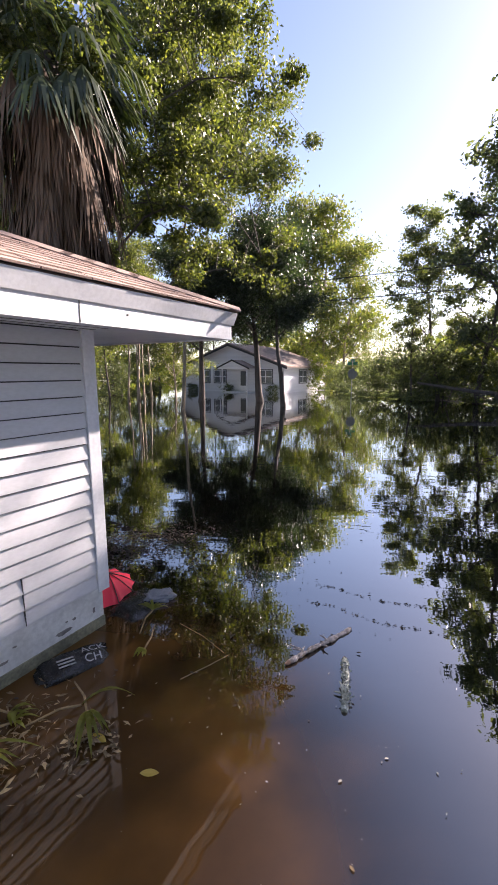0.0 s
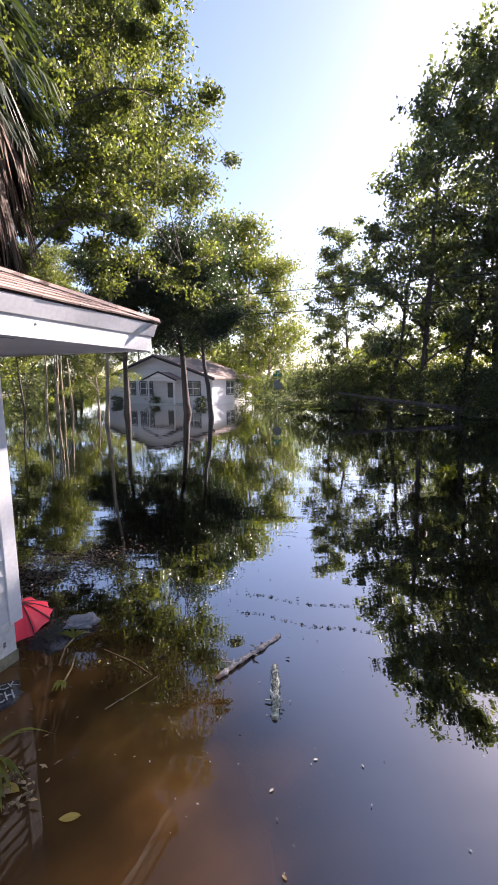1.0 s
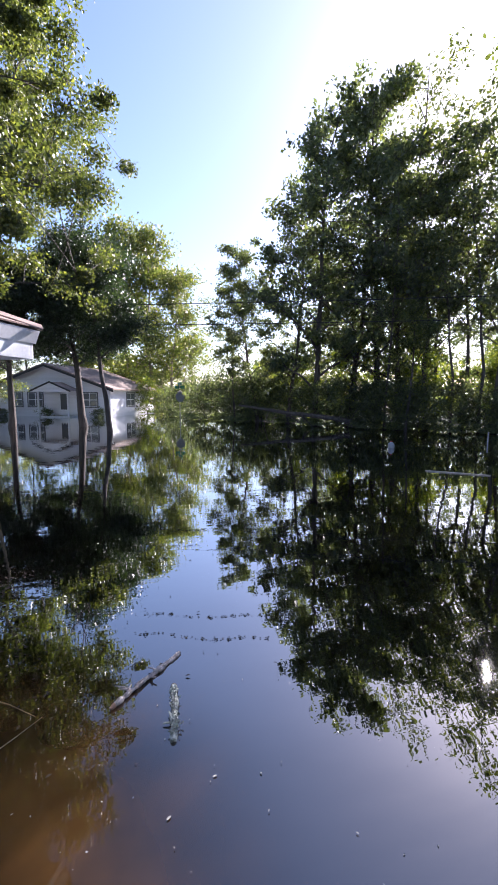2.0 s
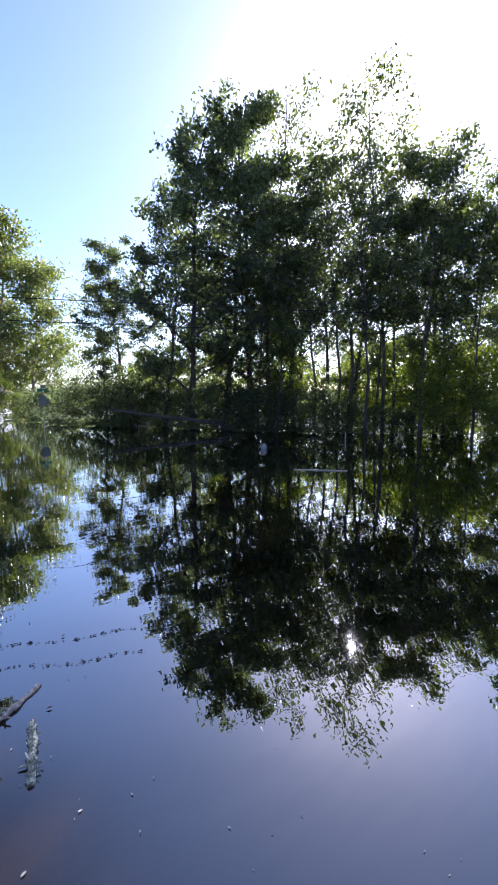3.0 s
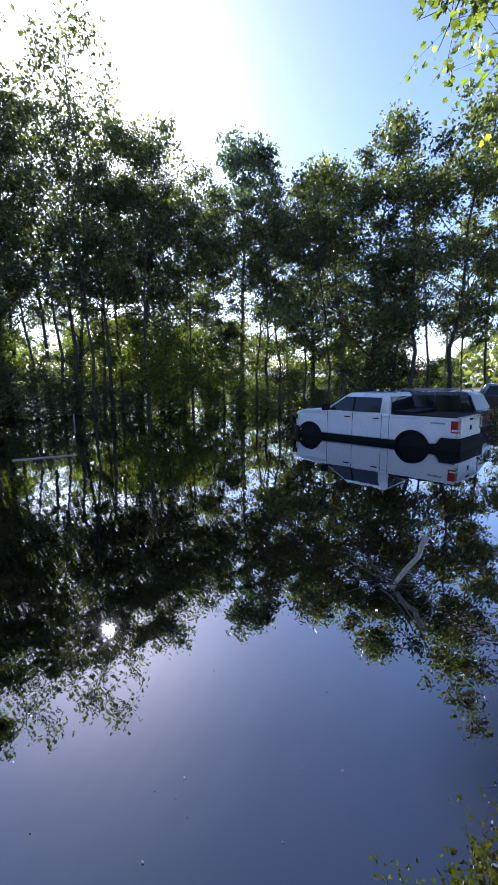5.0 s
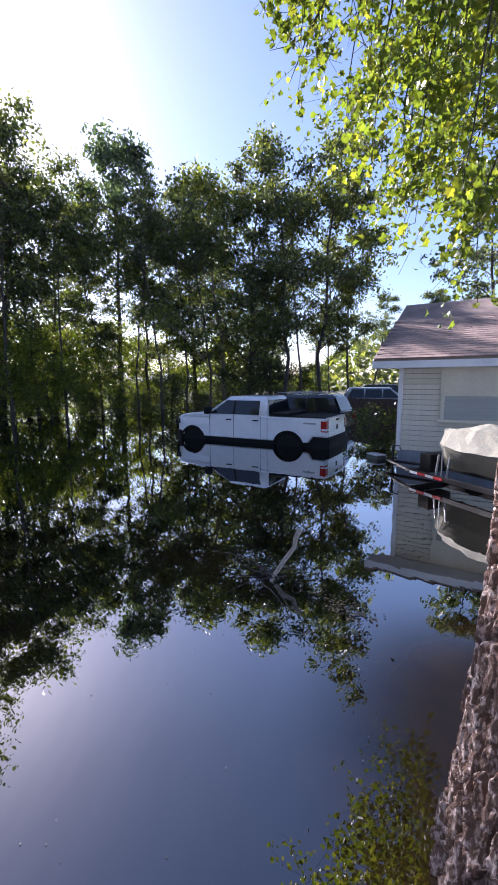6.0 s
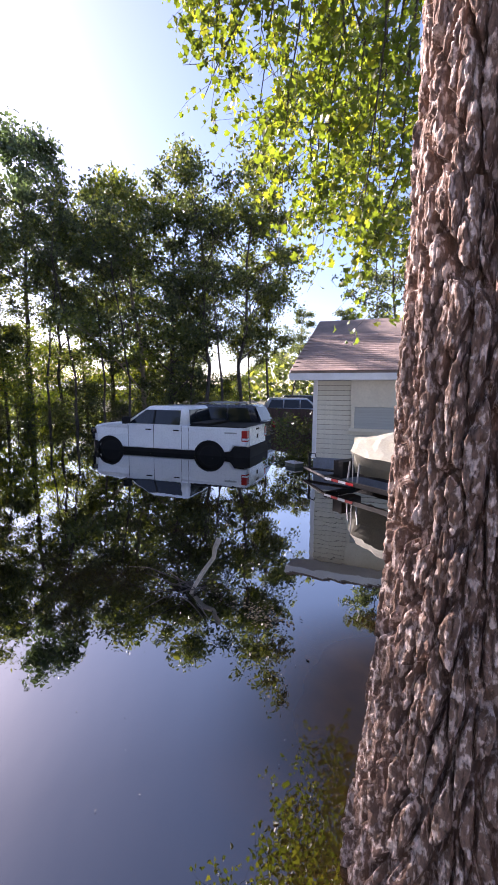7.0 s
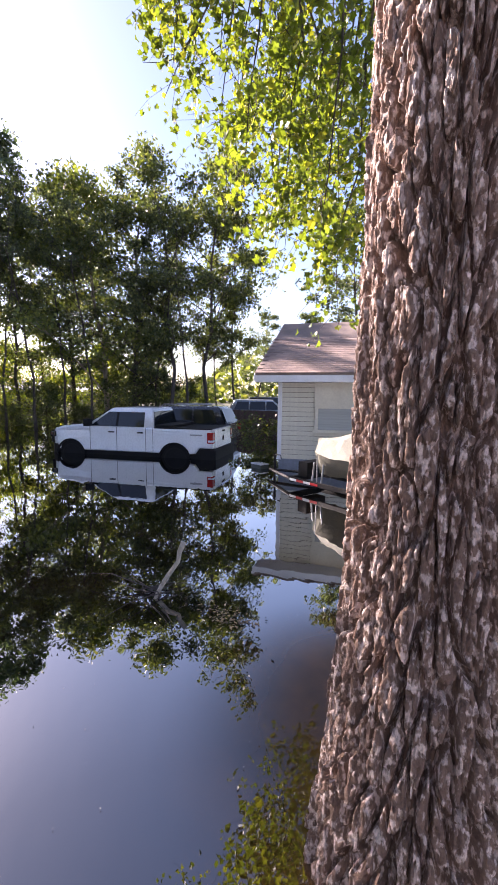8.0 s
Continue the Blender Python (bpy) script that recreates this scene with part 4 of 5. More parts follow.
    ob.parent = maple


maple_branches()

# the first of each kind stands in the woods behind the yard
masters = {}


def master(key, *a, **k):
    masters[key] = tree(*a, **k)
    i = len(masters)
    masters[key].matrix_world = pose(-60 + i * 9, -70, 0)


master("oak_a", "tree", "dark green broadleaf tree with dense ragged crown at the flood edge", 18, 4.3, 0.14, 20, 11000, 0.25, LEAF_DARK, BARK, 1, 0.22, (0.8, 0.3), 0.4, 0.6, 0.47, 1.1, 9)
master("oak_b", "tree", "dark green broadleaf tree with an open crown and several limbs", 18, 4.0, 0.20, 18, 10500, 0.25, LEAF_DARK, BARK, 2, 0.19, (-0.7, 0.6), 0.35, 0.6, 0.46, 1.3, 9)
master("slim_a", "tree", "slender tall tree with thin trunk and sparse green crown", 18, 2.9, 0.24, 19, 9500, 0.22, LEAF_OAK, BARK, 3, 0.14, (0.6, -0.5), 0.4, 0.6, 0.58, 1.4, 6)
master("slim_b", "tree", "slender tree with bare lower trunk and feathery green crown", 18, 2.7, 0.30, 16, 10000, 0.23, LEAF_OAK, BARK, 4, 0.12, (-0.9, -0.2), 0.4, 0.7, 0.58, 1.5, 6)
master("thin_a", "tree", "tall thin-leaved tree that lets the sun through its top", 18, 3.0, 0.30, 17, 4000, 0.22, LEAF_OAK, BARK, 9, 0.13, (0.5, 0.4), 0.45, 0.7, 0.6, 1.5, 6)
master("light_a", "tree", "sunlit yellow-green broadleaf tree beside the water", 14, 3.8, 0.10, 20, 15000, 0.21, LEAF_LIGHT, PALE_BARK, 5, 0.16, (0.4, 0.4), 0.35, 0.6, 0.66, 1.2, 7)
# saplings borrow the bright maple leaf: the sun on them is in that colour
master("shrub_a", "tree", "bright green leafy sapling under the taller trees", 5, 1.7, 0.06, 12, 4200, 0.17, LEAF_MAPLE_AND_SUNLIT, BARK, 6, 0.04, (0.2, 0.2), 0.5, 0.8, 0.5, 1.2)
master("shrub_b", "tree", "dark leafy bush crowding the water's edge", 3.2, 2.0, 0.03, 13, 5200, 0.18, LEAF_DARK, BARK, 7, 0.05, (0.1, 0.2), 0.8, 0.8, 0.55, 0.7)
master("stem_a", "tree", "thin pale-barked tree standing in the flood", 18, 2.2, 0.45, 13, 6500, 0.2, LEAF_OAK, PALE_BARK, 10, 0.13, (0.5, 0.3), 0.4, 0.7, 0.6, 1.3, 6)
master("pole_a", "tree", "straight dark-barked tree with a high thin crown at the flood edge", 18, 2.4, 0.42, 13, 2400, 0.20, LEAF_DARK, BARK, 15, 0.115, (0.7, -0.4), 0.4, 0.7, 0.56, 1.4, 6)
master("lace_a", "tree", "tall sparse tree with lacy sunlit crown", 18, 2.9, 0.34, 17, 4600, 0.22, LEAF_OAK, BARK, 16, 0.12, (0.4, 0.5), 0.45, 0.7, 0.55, 1.5, 6)
master("pine_a", "tree", "tall pine with bare trunk and tufted sparse crown", 18, 3.2, 0.48, 17, 8000, 0.28, NEEDLES, BARK, 8, 0.2, (0.3, 0.1), 0.45, 0.5, 0.6, 0.35)
oak_big = tree("tree", "huge live oak with glossy sunlit leaves leaning over the house", 17.5, 7.6, 0.24, 34, 160000, 0.135, LEAF_OAK, BARK, 11, 0.2, (1.2, 0.5), 0.55, 0.5, 0.46, 0.7, 8)
oak_big.matrix_world = pose(-6.3, 15.4, 0, 0, 0, 40)
oak_mid = tree("tree", "tall live oak with sunlit ragged crown by the water", 20, 4.2, 0.46, 26, 80000, 0.145, LEAF_OAK, PALE_BARK, 12, 0.10, (1.0, -0.3), 0.45, 0.55, 0.6, 0.9, 6)
oak_mid.matrix_world = pose(*polar(-9.2, 22), 0)
low_a = tree("tree", "low oak with leaning trunk standing in the flood, shade put into its dark leaves", 10.9, 3.4, 0.40, 22, 70000, 0.14, LEAF_SHADED, BARK, 13, 0.26, (-1.5, 0.3), 0.6, 0.5, 0.58, 0.7)
low_a.matrix_world = pose(0.8, 27, 0)
low_b = tree("tree", "slim oak with straight trunk standing in the flood, shade put into its dark leaves", 9.2, 2.3, 0.45, 19, 36000, 0.13, LEAF_SHADED, BARK, 14, 0.16, (-0.1, 0.1), 0.6, 0.5, 0.65, 0.7)
low_b.matrix_world = pose(1.95, 23, 0)
low_c = copy_thing(low_a, pose(*polar(-6.6, 28), 0, 0, 0, 150) @ Matrix.Scale(0.88, 4))
tagged(low_c, "dense oak behind the eave of the white house, shade put into its dark leaves")

rng = np.random.default_rng(31)


def grow(key, az, d, h):
    src = masters[key]
    nat = {"shrub_a": 5, "shrub_b": 3.2, "light_a": 14.6}.get(key, 18.8)
    x, y = polar(az, d)
    ob = put_tree(src, x, y, h / nat, rng.uniform(0, math.tau))
    return ob


# the wood across the water
for key, az, d, h in (
        ("slim_b", 21.4, 30, 11.2), ("oak_b", 24.6, 30, 12.6), ("oak_b", 28.6, 29, 16.2), ("oak_a", 32.4, 28, 20.4), ("oak_b", 36.8, 27, 21.4), ("oak_a", 40.6, 28, 21.6),
        ("oak_a", 43.2, 28, 18), ("thin_a", 46.6, 26, 20), ("lace_a", 50.8, 27, 20.2), ("oak_b", 54, 28.5, 14.5), ("thin_a", 53.6, 26.5, 19.6), ("lace_a", 58.2, 26, 20.2), ("lace_a", 61.6, 26, 19),
        ("oak_b", 47.5, 30, 15), ("oak_b", 61, 29, 14), ("slim_b", 57, 27, 15), ("slim_b", 44, 24.5, 12),
        ("slim_a", 64.5, 27, 18.8), ("slim_a", 67.2, 28, 17), ("slim_b", 71, 33, 16.5), ("pine_a", 75.3, 30, 19.2), ("slim_b", 73, 27, 12), ("slim_a", 79, 30, 15.5),
        ("slim_b", 82, 31, 15.6), ("oak_b", 85.2, 29, 16.2), ("light_a", 89.2, 27, 16.8), ("oak_a", 92.3, 26, 15.2), ("slim_a", 97.3, 24, 17.6), ("slim_a", 102, 25, 18.4), ("slim_b", 106, 27, 14.5),
        ("slim_b", 95.6, 29, 11.5), ("slim_b", 103.5, 28, 11.5), ("oak_b", 108.6, 36, 9.2), ("oak_b", 116, 46, 11), ("slim_b", 43, 32, 16),
        ("slim_b", 36, 34, 14), ("slim_a", 87, 35, 14), ("oak_b", 124, 24, 13), ("light_a", 130, 20, 12),
        ("pole_a", 41.5, 25.5, 15), ("pole_a", 49.3, 25, 15), ("pole_a", 52.4, 26, 17), ("pole_a", 56, 25, 16), ("pole_a", 59.4, 27, 17), ("pole_a", 62.6, 24.5, 15), ("pole_a", 65.4, 26, 15),
        ("pole_a", 68.6, 25.5, 13), ("pole_a", 77.4, 27, 13), ("pole_a", 80.6, 26, 14), ("pole_a", 84, 26.5, 13), ("pole_a", 87.2, 25, 13), ("pole_a", 95.2, 25.5, 12), ("pole_a", 99.5, 23.5, 13),
        ("oak_b", 33, 40, 12), ("oak_b", 45.5, 40, 11.5), ("oak_b", 51.5, 41, 10), ("oak_a", 57.5, 43, 8), ("oak_b", 93, 46, 12)):
    grow(key, az, d, h)
# saplings and bushes along the shore
for key, az, d, h in (
        ("light_a", 25.5, 36, 7), ("light_a", 29.5, 38, 8), ("shrub_a", 66, 31, 6), ("shrub_a", 62, 32, 6.5), ("shrub_a", 69.5, 30, 5.5), ("shrub_a", 72.5, 31, 6), ("shrub_a", 58, 33, 6),
        ("shrub_a", 76, 31, 5), ("shrub_a", 53, 31, 5), ("shrub_a", 46, 31, 5.5), ("shrub_a", 40, 32, 5), ("shrub_a", 64, 26, 3.2), ("shrub_a", 70, 25.5, 2.8), ("shrub_a", 79, 33, 5), ("shrub_a", 34, 33, 5),
        ("shrub_a", 60, 29, 6), ("shrub_a", 67.5, 28.5, 5), ("shrub_a", 55.5, 29.5, 5), ("shrub_a", 84, 31, 5), ("shrub_a", 88, 30, 5),
        ("shrub_b", 17, 34, 2.8), ("shrub_b", 20, 33, 3.2), ("shrub_b", 22.5, 31, 3.6), ("shrub_b", 25, 30.5, 3.2), ("shrub_b", 29, 30, 2.6), ("shrub_b", 33, 28, 2.8), ("shrub_b", 36, 27, 3.0),
        ("shrub_b", 39.5, 26.5, 2.6), ("shrub_b", 42.5, 26, 3.0), ("shrub_b", 45.5, 25.5, 2.4), ("shrub_b", 49, 25, 2.8), ("shrub_b", 53, 25.5, 2.2), ("shrub_a", 47.5, 26.5, 4.5), ("shrub_a", 38, 29, 5), ("shrub_a", 31, 31, 4.5), ("shrub_b", 57, 26, 1.6), ("shrub_b", 60.5, 26, 1.3),
        ("shrub_b", 66, 27, 1.2), ("shrub_b", 71.5, 27, 1.4), ("shrub_a", 63, 25, 4.2), ("shrub_a", 67, 25.5, 4.6), ("shrub_a", 74, 26, 4), ("shrub_b", 75, 27, 1.3), ("shrub_b", 78, 28, 1.3), ("shrub_b", 82, 28, 2.6),
        ("shrub_b", 86, 27, 1.3), ("shrub_b", 89, 28, 1.3), ("shrub_b", 92, 27, 3.2), ("shrub_b", 97, 26, 2.8), ("shrub_a", 101, 26, 3.0), ("shrub_a", 91, 30, 5), ("shrub_b", 35, 36, 1.7), ("shrub_b", 39, 37, 1.8), ("shrub_b", 43, 37, 1.6), ("shrub_b", 47, 36, 1.8), ("shrub_b", 51, 34, 1.8), ("shrub_b", 55, 35, 1.8), ("shrub_b", 59, 36, 2), ("shrub_b", 63, 35, 1.7), ("shrub_b", 67, 36, 2), ("shrub_b", 71, 35, 1.8), ("shrub_b", 75, 36, 2), ("shrub_b", 14.5, 38, 3), ("shrub_b", 12, 43, 2.6)):
    grow(key, az, d, h)
# the far side by the grey house
for key, az, d, h in (
        ("light_a", 4.0, 54, 24), ("light_a", 7.5, 56, 26), ("light_a", 10.3, 55, 25), ("light_a", 12.6, 50, 18.5), ("light_a", 14.3, 58, 11), ("stem_a", -13.2, 33, 13), ("stem_a", -14.2, 31, 12), ("stem_a", -15.0, 32, 14), ("stem_a", -16.2, 30, 12), ("stem_a", -14.8, 29.5, 11), ("slim_b", -18.5, 32, 12),
        ("light_a", -13, 44, 10), ("light_a", -17, 46, 11), ("oak_b", -15, 49, 13), ("light_a", -9, 50, 11), ("light_a", -10, 30, 7.5), ("oak_a", -18, 40, 14), ("oak_b", -12, 52, 15), ("oak_a", -5, 56, 15), ("oak_b", 2, 58, 14), ("light_a", -22, 34, 12), ("oak_a", -27, 30, 15), ("oak_b", -33, 26, 16),
        ("shrub_a", -11, 37, 3), ("shrub_b", -14, 40, 2.4), ("shrub_b", -18, 36, 2.6), ("shrub_b", 8, 44, 2.6), ("shrub_a", 9.5, 42, 3.4)):
    grow(key, az, d, h)


def palm():
    """A cabbage palm: thick trunk hidden in a skirt of dead hanging fronds, live fans on top."""
    rng = np.random.default_rng(41)
    root = thing("palm_tree", pose(*polar(-23.0, 12.2), 0), "cabbage palm with a thick skirt of dead brown fronds", "palm tree")
    smooth(part("trunk", tube([(0, 0, -0.6), (0.05, 0, 2), (0.1, 0.05, 5), (0.1, 0.1, 9.3)], [0.24, 0.2, 0.2, 0.18], 10), BARK, root))

    def fan(bm, base, out, stem, blade, drop, blades=13, hang=0.0):
        p0 = Vector(base)
        o = Vector((math.cos(out), math.sin(out), 0))
        p1 = p0 + o * stem * math.cos(drop) + Vector((0, 0, stem * math.sin(drop)))
        side = Vector((-o.y, o.x, 0))
        d = (p1 - p0).normalized()
        up = side.cross(d)
        w = 0.02
        a = [bm.verts.new(p) for p in (p0 + side * w, p0 - side * w, p1 - side * w * 0.6, p1 + side * w * 0.6)]
        bm.faces.new(a)
        for k in range(blades):
            t = (k / (blades - 1) - 0.5) * 2.3
            dirn = (d * math.cos(t) + side * math.sin(t) * 0.8 + up * rng.uniform(-0.12, 0.12) - Vector((0, 0, hang))).normalized()
            ln = blade * rng.uniform(0.7, 1.1)
            q = p1 + dirn * ln * 0.55
            tip = p1 + dirn * ln + Vector((0, 0, -ln * rng.uniform(0.15, 0.5)))
            sw = dirn.cross(up).normalized() * 0.042
            vs = [bm.verts.new(p) for p in (p1, q + sw, tip, q - sw)]
            bm.faces.new(vs)
    for k in range(250):
        z = rng.uniform(5.9, 8.6)
        bm = bmesh.new()
        fan(bm, (0.1, 0.08, z), rng.uniform(0, math.tau), rng.uniform(0.5, 1.5), rng.uniform(0.9, 1.5), rng.uniform(-1.35, -0.55) if z < 7.6 else rng.uniform(-0.9, -0.1), 11, 1.9)
        part("dead_frond", bm, DEAD_FROND, root)
    for k in range(50):
        bm = bmesh.new()
        fan(bm, (0.1, 0.1, rng.uniform(8.0, 9.6)), rng.uniform(0, math.tau), rng.uniform(1.1, 1.9), rng.uniform(1.0, 1.5), rng.uniform(-0.6, 1.1), 17, 0.9)
        part("frond", bm, FROND, root)


palm()


def far_woods():
    """Distant woods all round, too far to tell apart."""
    rng = np.random.default_rng(51)
    pts, n = [], 26000
    az = rng.uniform(0, 360, n)
    d = rng.uniform(78, 105, n)
    hi = 6.5 + 3.5 * np.sin(np.radians(az * 7)) + 2.0 * np.sin(np.radians(az * 17 + 40))
    hi = np.where((az > 9) & (az < 24), 3.6, hi)
    hi = np.where((az > 48) & (az < 80), 3.4, hi)
    z = rng.uniform(0, 1, n) ** 0.8 * hi
    c = np.stack((d * np.sin(np.radians(az)), d * np.cos(np.radians(az)), z), 1)
    me = leaf_mesh("far_woods", c, rng.uniform(0.9, 2.0, n), rng, 0.8)
    # the brightness between the near trunks is put into this lighter leaf colour
    me.materials.append(LEAF_LIGHT)
    tagged(new("far_woods", me), "belt of distant woods beyond the flooded yards, brightness put into its leaf colour", "woods", kind="stuff")


far_woods()

# ---- poles, wires, sign ----
WOOD_POLE = material("weathered_pole_wood", (0.16, 0.13, 0.10), 0.9, vary=0.4, scale=3, fine=30, stretch=(4, 4, 0.4))
WIRE = material("black_cable", (0.02, 0.02, 0.02), 0.6, vary=0.1)
ends = ((-28.5, 44.2), (62.7, -12.8))
for x, y in ends:
    p = thing("utility_pole", pose(x, y, 0), "weathered wooden utility pole carrying two cables", "utility pole", "poles along the street")
    part("pole", tube([(0, 0, -1), (0, 0, 9.2)], [0.16, 0.12], 10), WOOD_POLE, p)
    part("crossarm", boxes((-0.9, 0.9, -0.05, 0.05, 8.3, 8.42)), WOOD_POLE, p)
for z, sag in ((7.75, 0.95), (6.55, 0.85)):
    pts = []
    for k in range(41):
        t = k / 40
        pts.append((ends[0][0] + (ends[1][0] - ends[0][0]) * t, ends[0][1] + (ends[1][1] - ends[0][1]) * t, z - sag * 4 * t * (1 - t)))
    ob = part("power_line", tube(pts, 0.02, 5), WIRE, None)
    tagged(ob, "thin black overhead cable across the street", "cable", "overhead cables")

SIGN_BACK = material("bare_aluminium", (0.30, 0.30, 0.31), 0.6, metal=0.3, vary=0.15, scale=4, fine=30)
SIGN_GREEN = material("green_sign_sheet", (0.01, 0.16, 0.11), 0.5, vary=0.15, scale=4, fine=30, bump=0)
sign = thing("street_sign", pose(7.64, 31.0, 0, 0, 0, 15), "octagonal road sign seen from behind under green street-name blades", "street sign")
part("post", tube([(0, 0, -0.8), (0, 0, 2.75)], 0.032, 8), STEEL, sign)
bm = prism([(0.40 * math.cos(radians(22.5 + 45 * k)), 1.78 + 0.40 * math.sin(radians(22.5 + 45 * k))) for k in range(8)], "y", -0.048, -0.034)
part("octagon_plate", bm, SIGN_BACK, sign)
part("name_blade", boxes((-0.42, 0.42, -0.008, 0.008, 2.40, 2.62)), SIGN_GREEN, sign, "green name blade")
ob = part("name_blade", boxes((-0.42, 0.42, -0.008, 0.008, 2.64, 2.86)), SIGN_GREEN, sign, "green name blade")
ob.rotation_euler = (0, 0, radians(80))

# ---- things beyond the water on the far right ----
BROWN_BOARD = material("dark_brown_fence_board", (0.13, 0.075, 0.055), 0.85, vary=0.3, scale=3, fine=25, per_object=0.15, stretch=(3, 3, 0.5))
fence = thing("fence", pose(*polar(104.0, 22.5), 0), "low dark brown board fence behind the parked pickup", "fence")
fx, fy = polar(114.5, 20.5)
ax, ay = polar(104.0, 22.5)
run = Vector((fx - ax, fy - ay, 0))
fence.matrix_world = pose(ax, ay, 0, 0, 0, math.degrees(math.atan2(run.y, run.x)))
bm = boxes((0, 0.196, -0.012, 0.012, -0.5, 1.14), bevel=0.003)
board_mesh = bpy.data.meshes.new("board")
bm.to_mesh(board_mesh)
bm.free()
board_mesh.materials.append(BROWN_BOARD)
for k in range(int(run.length / 0.2)):
    ob = new("board", board_mesh)
    ob.parent = fence
    ob.location = (k * 0.2, 0, rng.uniform(-0.015, 0.015))
for z in (0.3, 0.95):
    part("rail", boxes((0, run.length, 0.013, 0.06, z, z + 0.09)), BROWN_BOARD, fence)

TIN = material("pale_tin_roof", (0.55, 0.56, 0.55), 0.5, metal=0.3, vary=0.15, scale=2, fine=20)


def shed(az, d, w, l, h, turn):
    x, y = polar(az, d)
    s = thing("shed", pose(x, y, 0.1, 0, 0, turn), "low shed with pale tin roof glimpsed between the trees", "shed", "sheds behind the trees")
    part("wall", boxes((-w / 2, w / 2, -l / 2, l / 2, -0.4, h)), SHED_WALL_AND_GAP_SHADE, s)
    part("roof", prism([(-l / 2 - 0.4, h - 0.05), (0, h + 0.75), (l / 2 + 0.4, h - 0.05), (l / 2 + 0.4, h + 0.03), (0, h + 0.84), (-l / 2 - 0.4, h + 0.03)], "x", -w / 2 - 0.3, w / 2 + 0.3), TIN, s)
    part("door", boxes((-0.5, 0.5, -l / 2 - 0.03, -l / 2, 0, 1.9)), WHITE_TRIM, s)


shed(78.3, 40, 4.0, 4.0, 1.9, 100)
shed(87.8, 41, 4.5, 4.0, 1.9, 95)
shed(26.5, 46, 5.0, 4.5, 1.8, 150)

# fallen trunk at the wood's edge, with dead branches
lg = thing("fallen_tree", pose(0, 0, 0), "fallen dead trunk with bare branches lying over the flooded shore", "fallen tree")
r2 = np.random.default_rng(61)
p, q = np.array((9.9, 24.6, 1.30)), np.array((15.2, 20.4, 0.35))
lp = bend(p, q, r2, 8, 0.02)
smooth(part("trunk", tube(lp, list(np.linspace(0.06, 0.16, 8)), 8), BARK, lg))
for k in range(16):
    a = lp[r2.integers(0, 8)]
    e = a + r2.normal(size=3) * np.array((0.8, 0.8, 0.5)) + np.array((0, 0, -0.25))
    part("dead_branch", tube(bend(a, e, r2, 5, 0.1), [0.035, 0.028, 0.02, 0.015, 0.008], 5), BARK, lg)

PALE_WOOD = material("bleached_wood", (0.42, 0.37, 0.30), 0.85, vary=0.35, scale=6, fine=40, stretch=(0.4, 3, 3))
ob = part("plank", boxes((-0.75, 0.75, -0.03, 0.03, -0.02, 0.025), bevel=0.006), PALE_WOOD, None)
ob.matrix_world = pose(9.14, 7.66, 0, 0, 0, -48)
tagged(ob, "pale bleached plank floating before the dark wood", "plank")
jug = thing("plastic_jug", pose(11.2, 12.3, -0.03), "pale plastic jug floating upright near the wood", "jug")
bm = bmesh.new()
prof = [(0.0, -0.05), (0.11, -0.05), (0.12, 0.0), (0.12, 0.15), (0.10, 0.20), (0.04, 0.25), (0.035, 0.27)]
tube_into(bm, [(0, 0, z) for _, z in prof[1:]], [r for r, _ in prof[1:]], 14)
bmesh.ops.recalc_face_normals(bm, faces=bm.faces)
smooth(part("jug_body", bm, SIGN_BACK, jug))
part("cap", tube([(0, 0, 0.268), (0, 0, 0.295)], 0.04, 12), RED_LENS, jug)
post = thing("marker_post", pose(16.4, 12.2, 0), "short pale marker stake among the dark trunks", "stake")
part("stake", tube([(0, 0, -0.6), (0.02, 0.0, 0.45)], [0.03, 0.028], 8), SIGN_BACK, post)

# ---- boat on its trailer by the cream house ----
TARP = material("beige_canvas_cover", (0.20, 0.19, 0.14), 0.85, vary=0.5, scale=3, fine=40, bump=0.5, second=(0.16, 0.16, 0.13))
REFLECT_RED = material("red_reflector_tape", (0.5, 0.03, 0.03), 0.4, vary=0.15, scale=20, fine=60, bump=0)
trailer = thing("boat_trailer", pose(8.1, -4.17, 0.0, 0, 0, YAW - 38), "black utility trailer with red and white reflector tape, half under water", "trailer")
for y in (-0.45, 0.45):
    part("side_rail", boxes((-2.4, 0.35, y - 0.03, y + 0.03, 0.14, 0.23), bevel=0.006), BLACK_PLASTIC, trailer)
    part("tongue", tube([(0.35, y, 0.18), (1.55, 0, 0.16)], 0.035, 6), BLACK_PLASTIC, trailer)
part("front_beam", boxes((0.28, 0.36, -0.48, 0.48, 0.12, 0.24), bevel=0.006), BLACK_PLASTIC, trailer)
part("jack", tube([(1.35, 0.02, -0.2), (1.35, 0.02, 0.55)], 0.03, 8), BLACK_PLASTIC, trailer)
part("jack_handle", tube([(1.35, 0.02, 0.55), (1.15, 0.02, 0.56), (1.13, 0.02, 0.48)], 0.012, 6), BLACK_PLASTIC, trailer)
part("tool_box", boxes((0.0, 0.27, -0.3, 0.3, 0.24, 0.56), bevel=0.012), BLACK_PLASTIC, trailer)
for k in range(4):
    a = 0.34 - k * 0.2
    part("reflector", boxes((a - 0.2, a, 0.48, 0.487, 0.155, 0.205)), REFLECT_RED if k % 2 else WHITE_TRIM, trailer, "red reflector tape" if k % 2 else "white reflector tape")
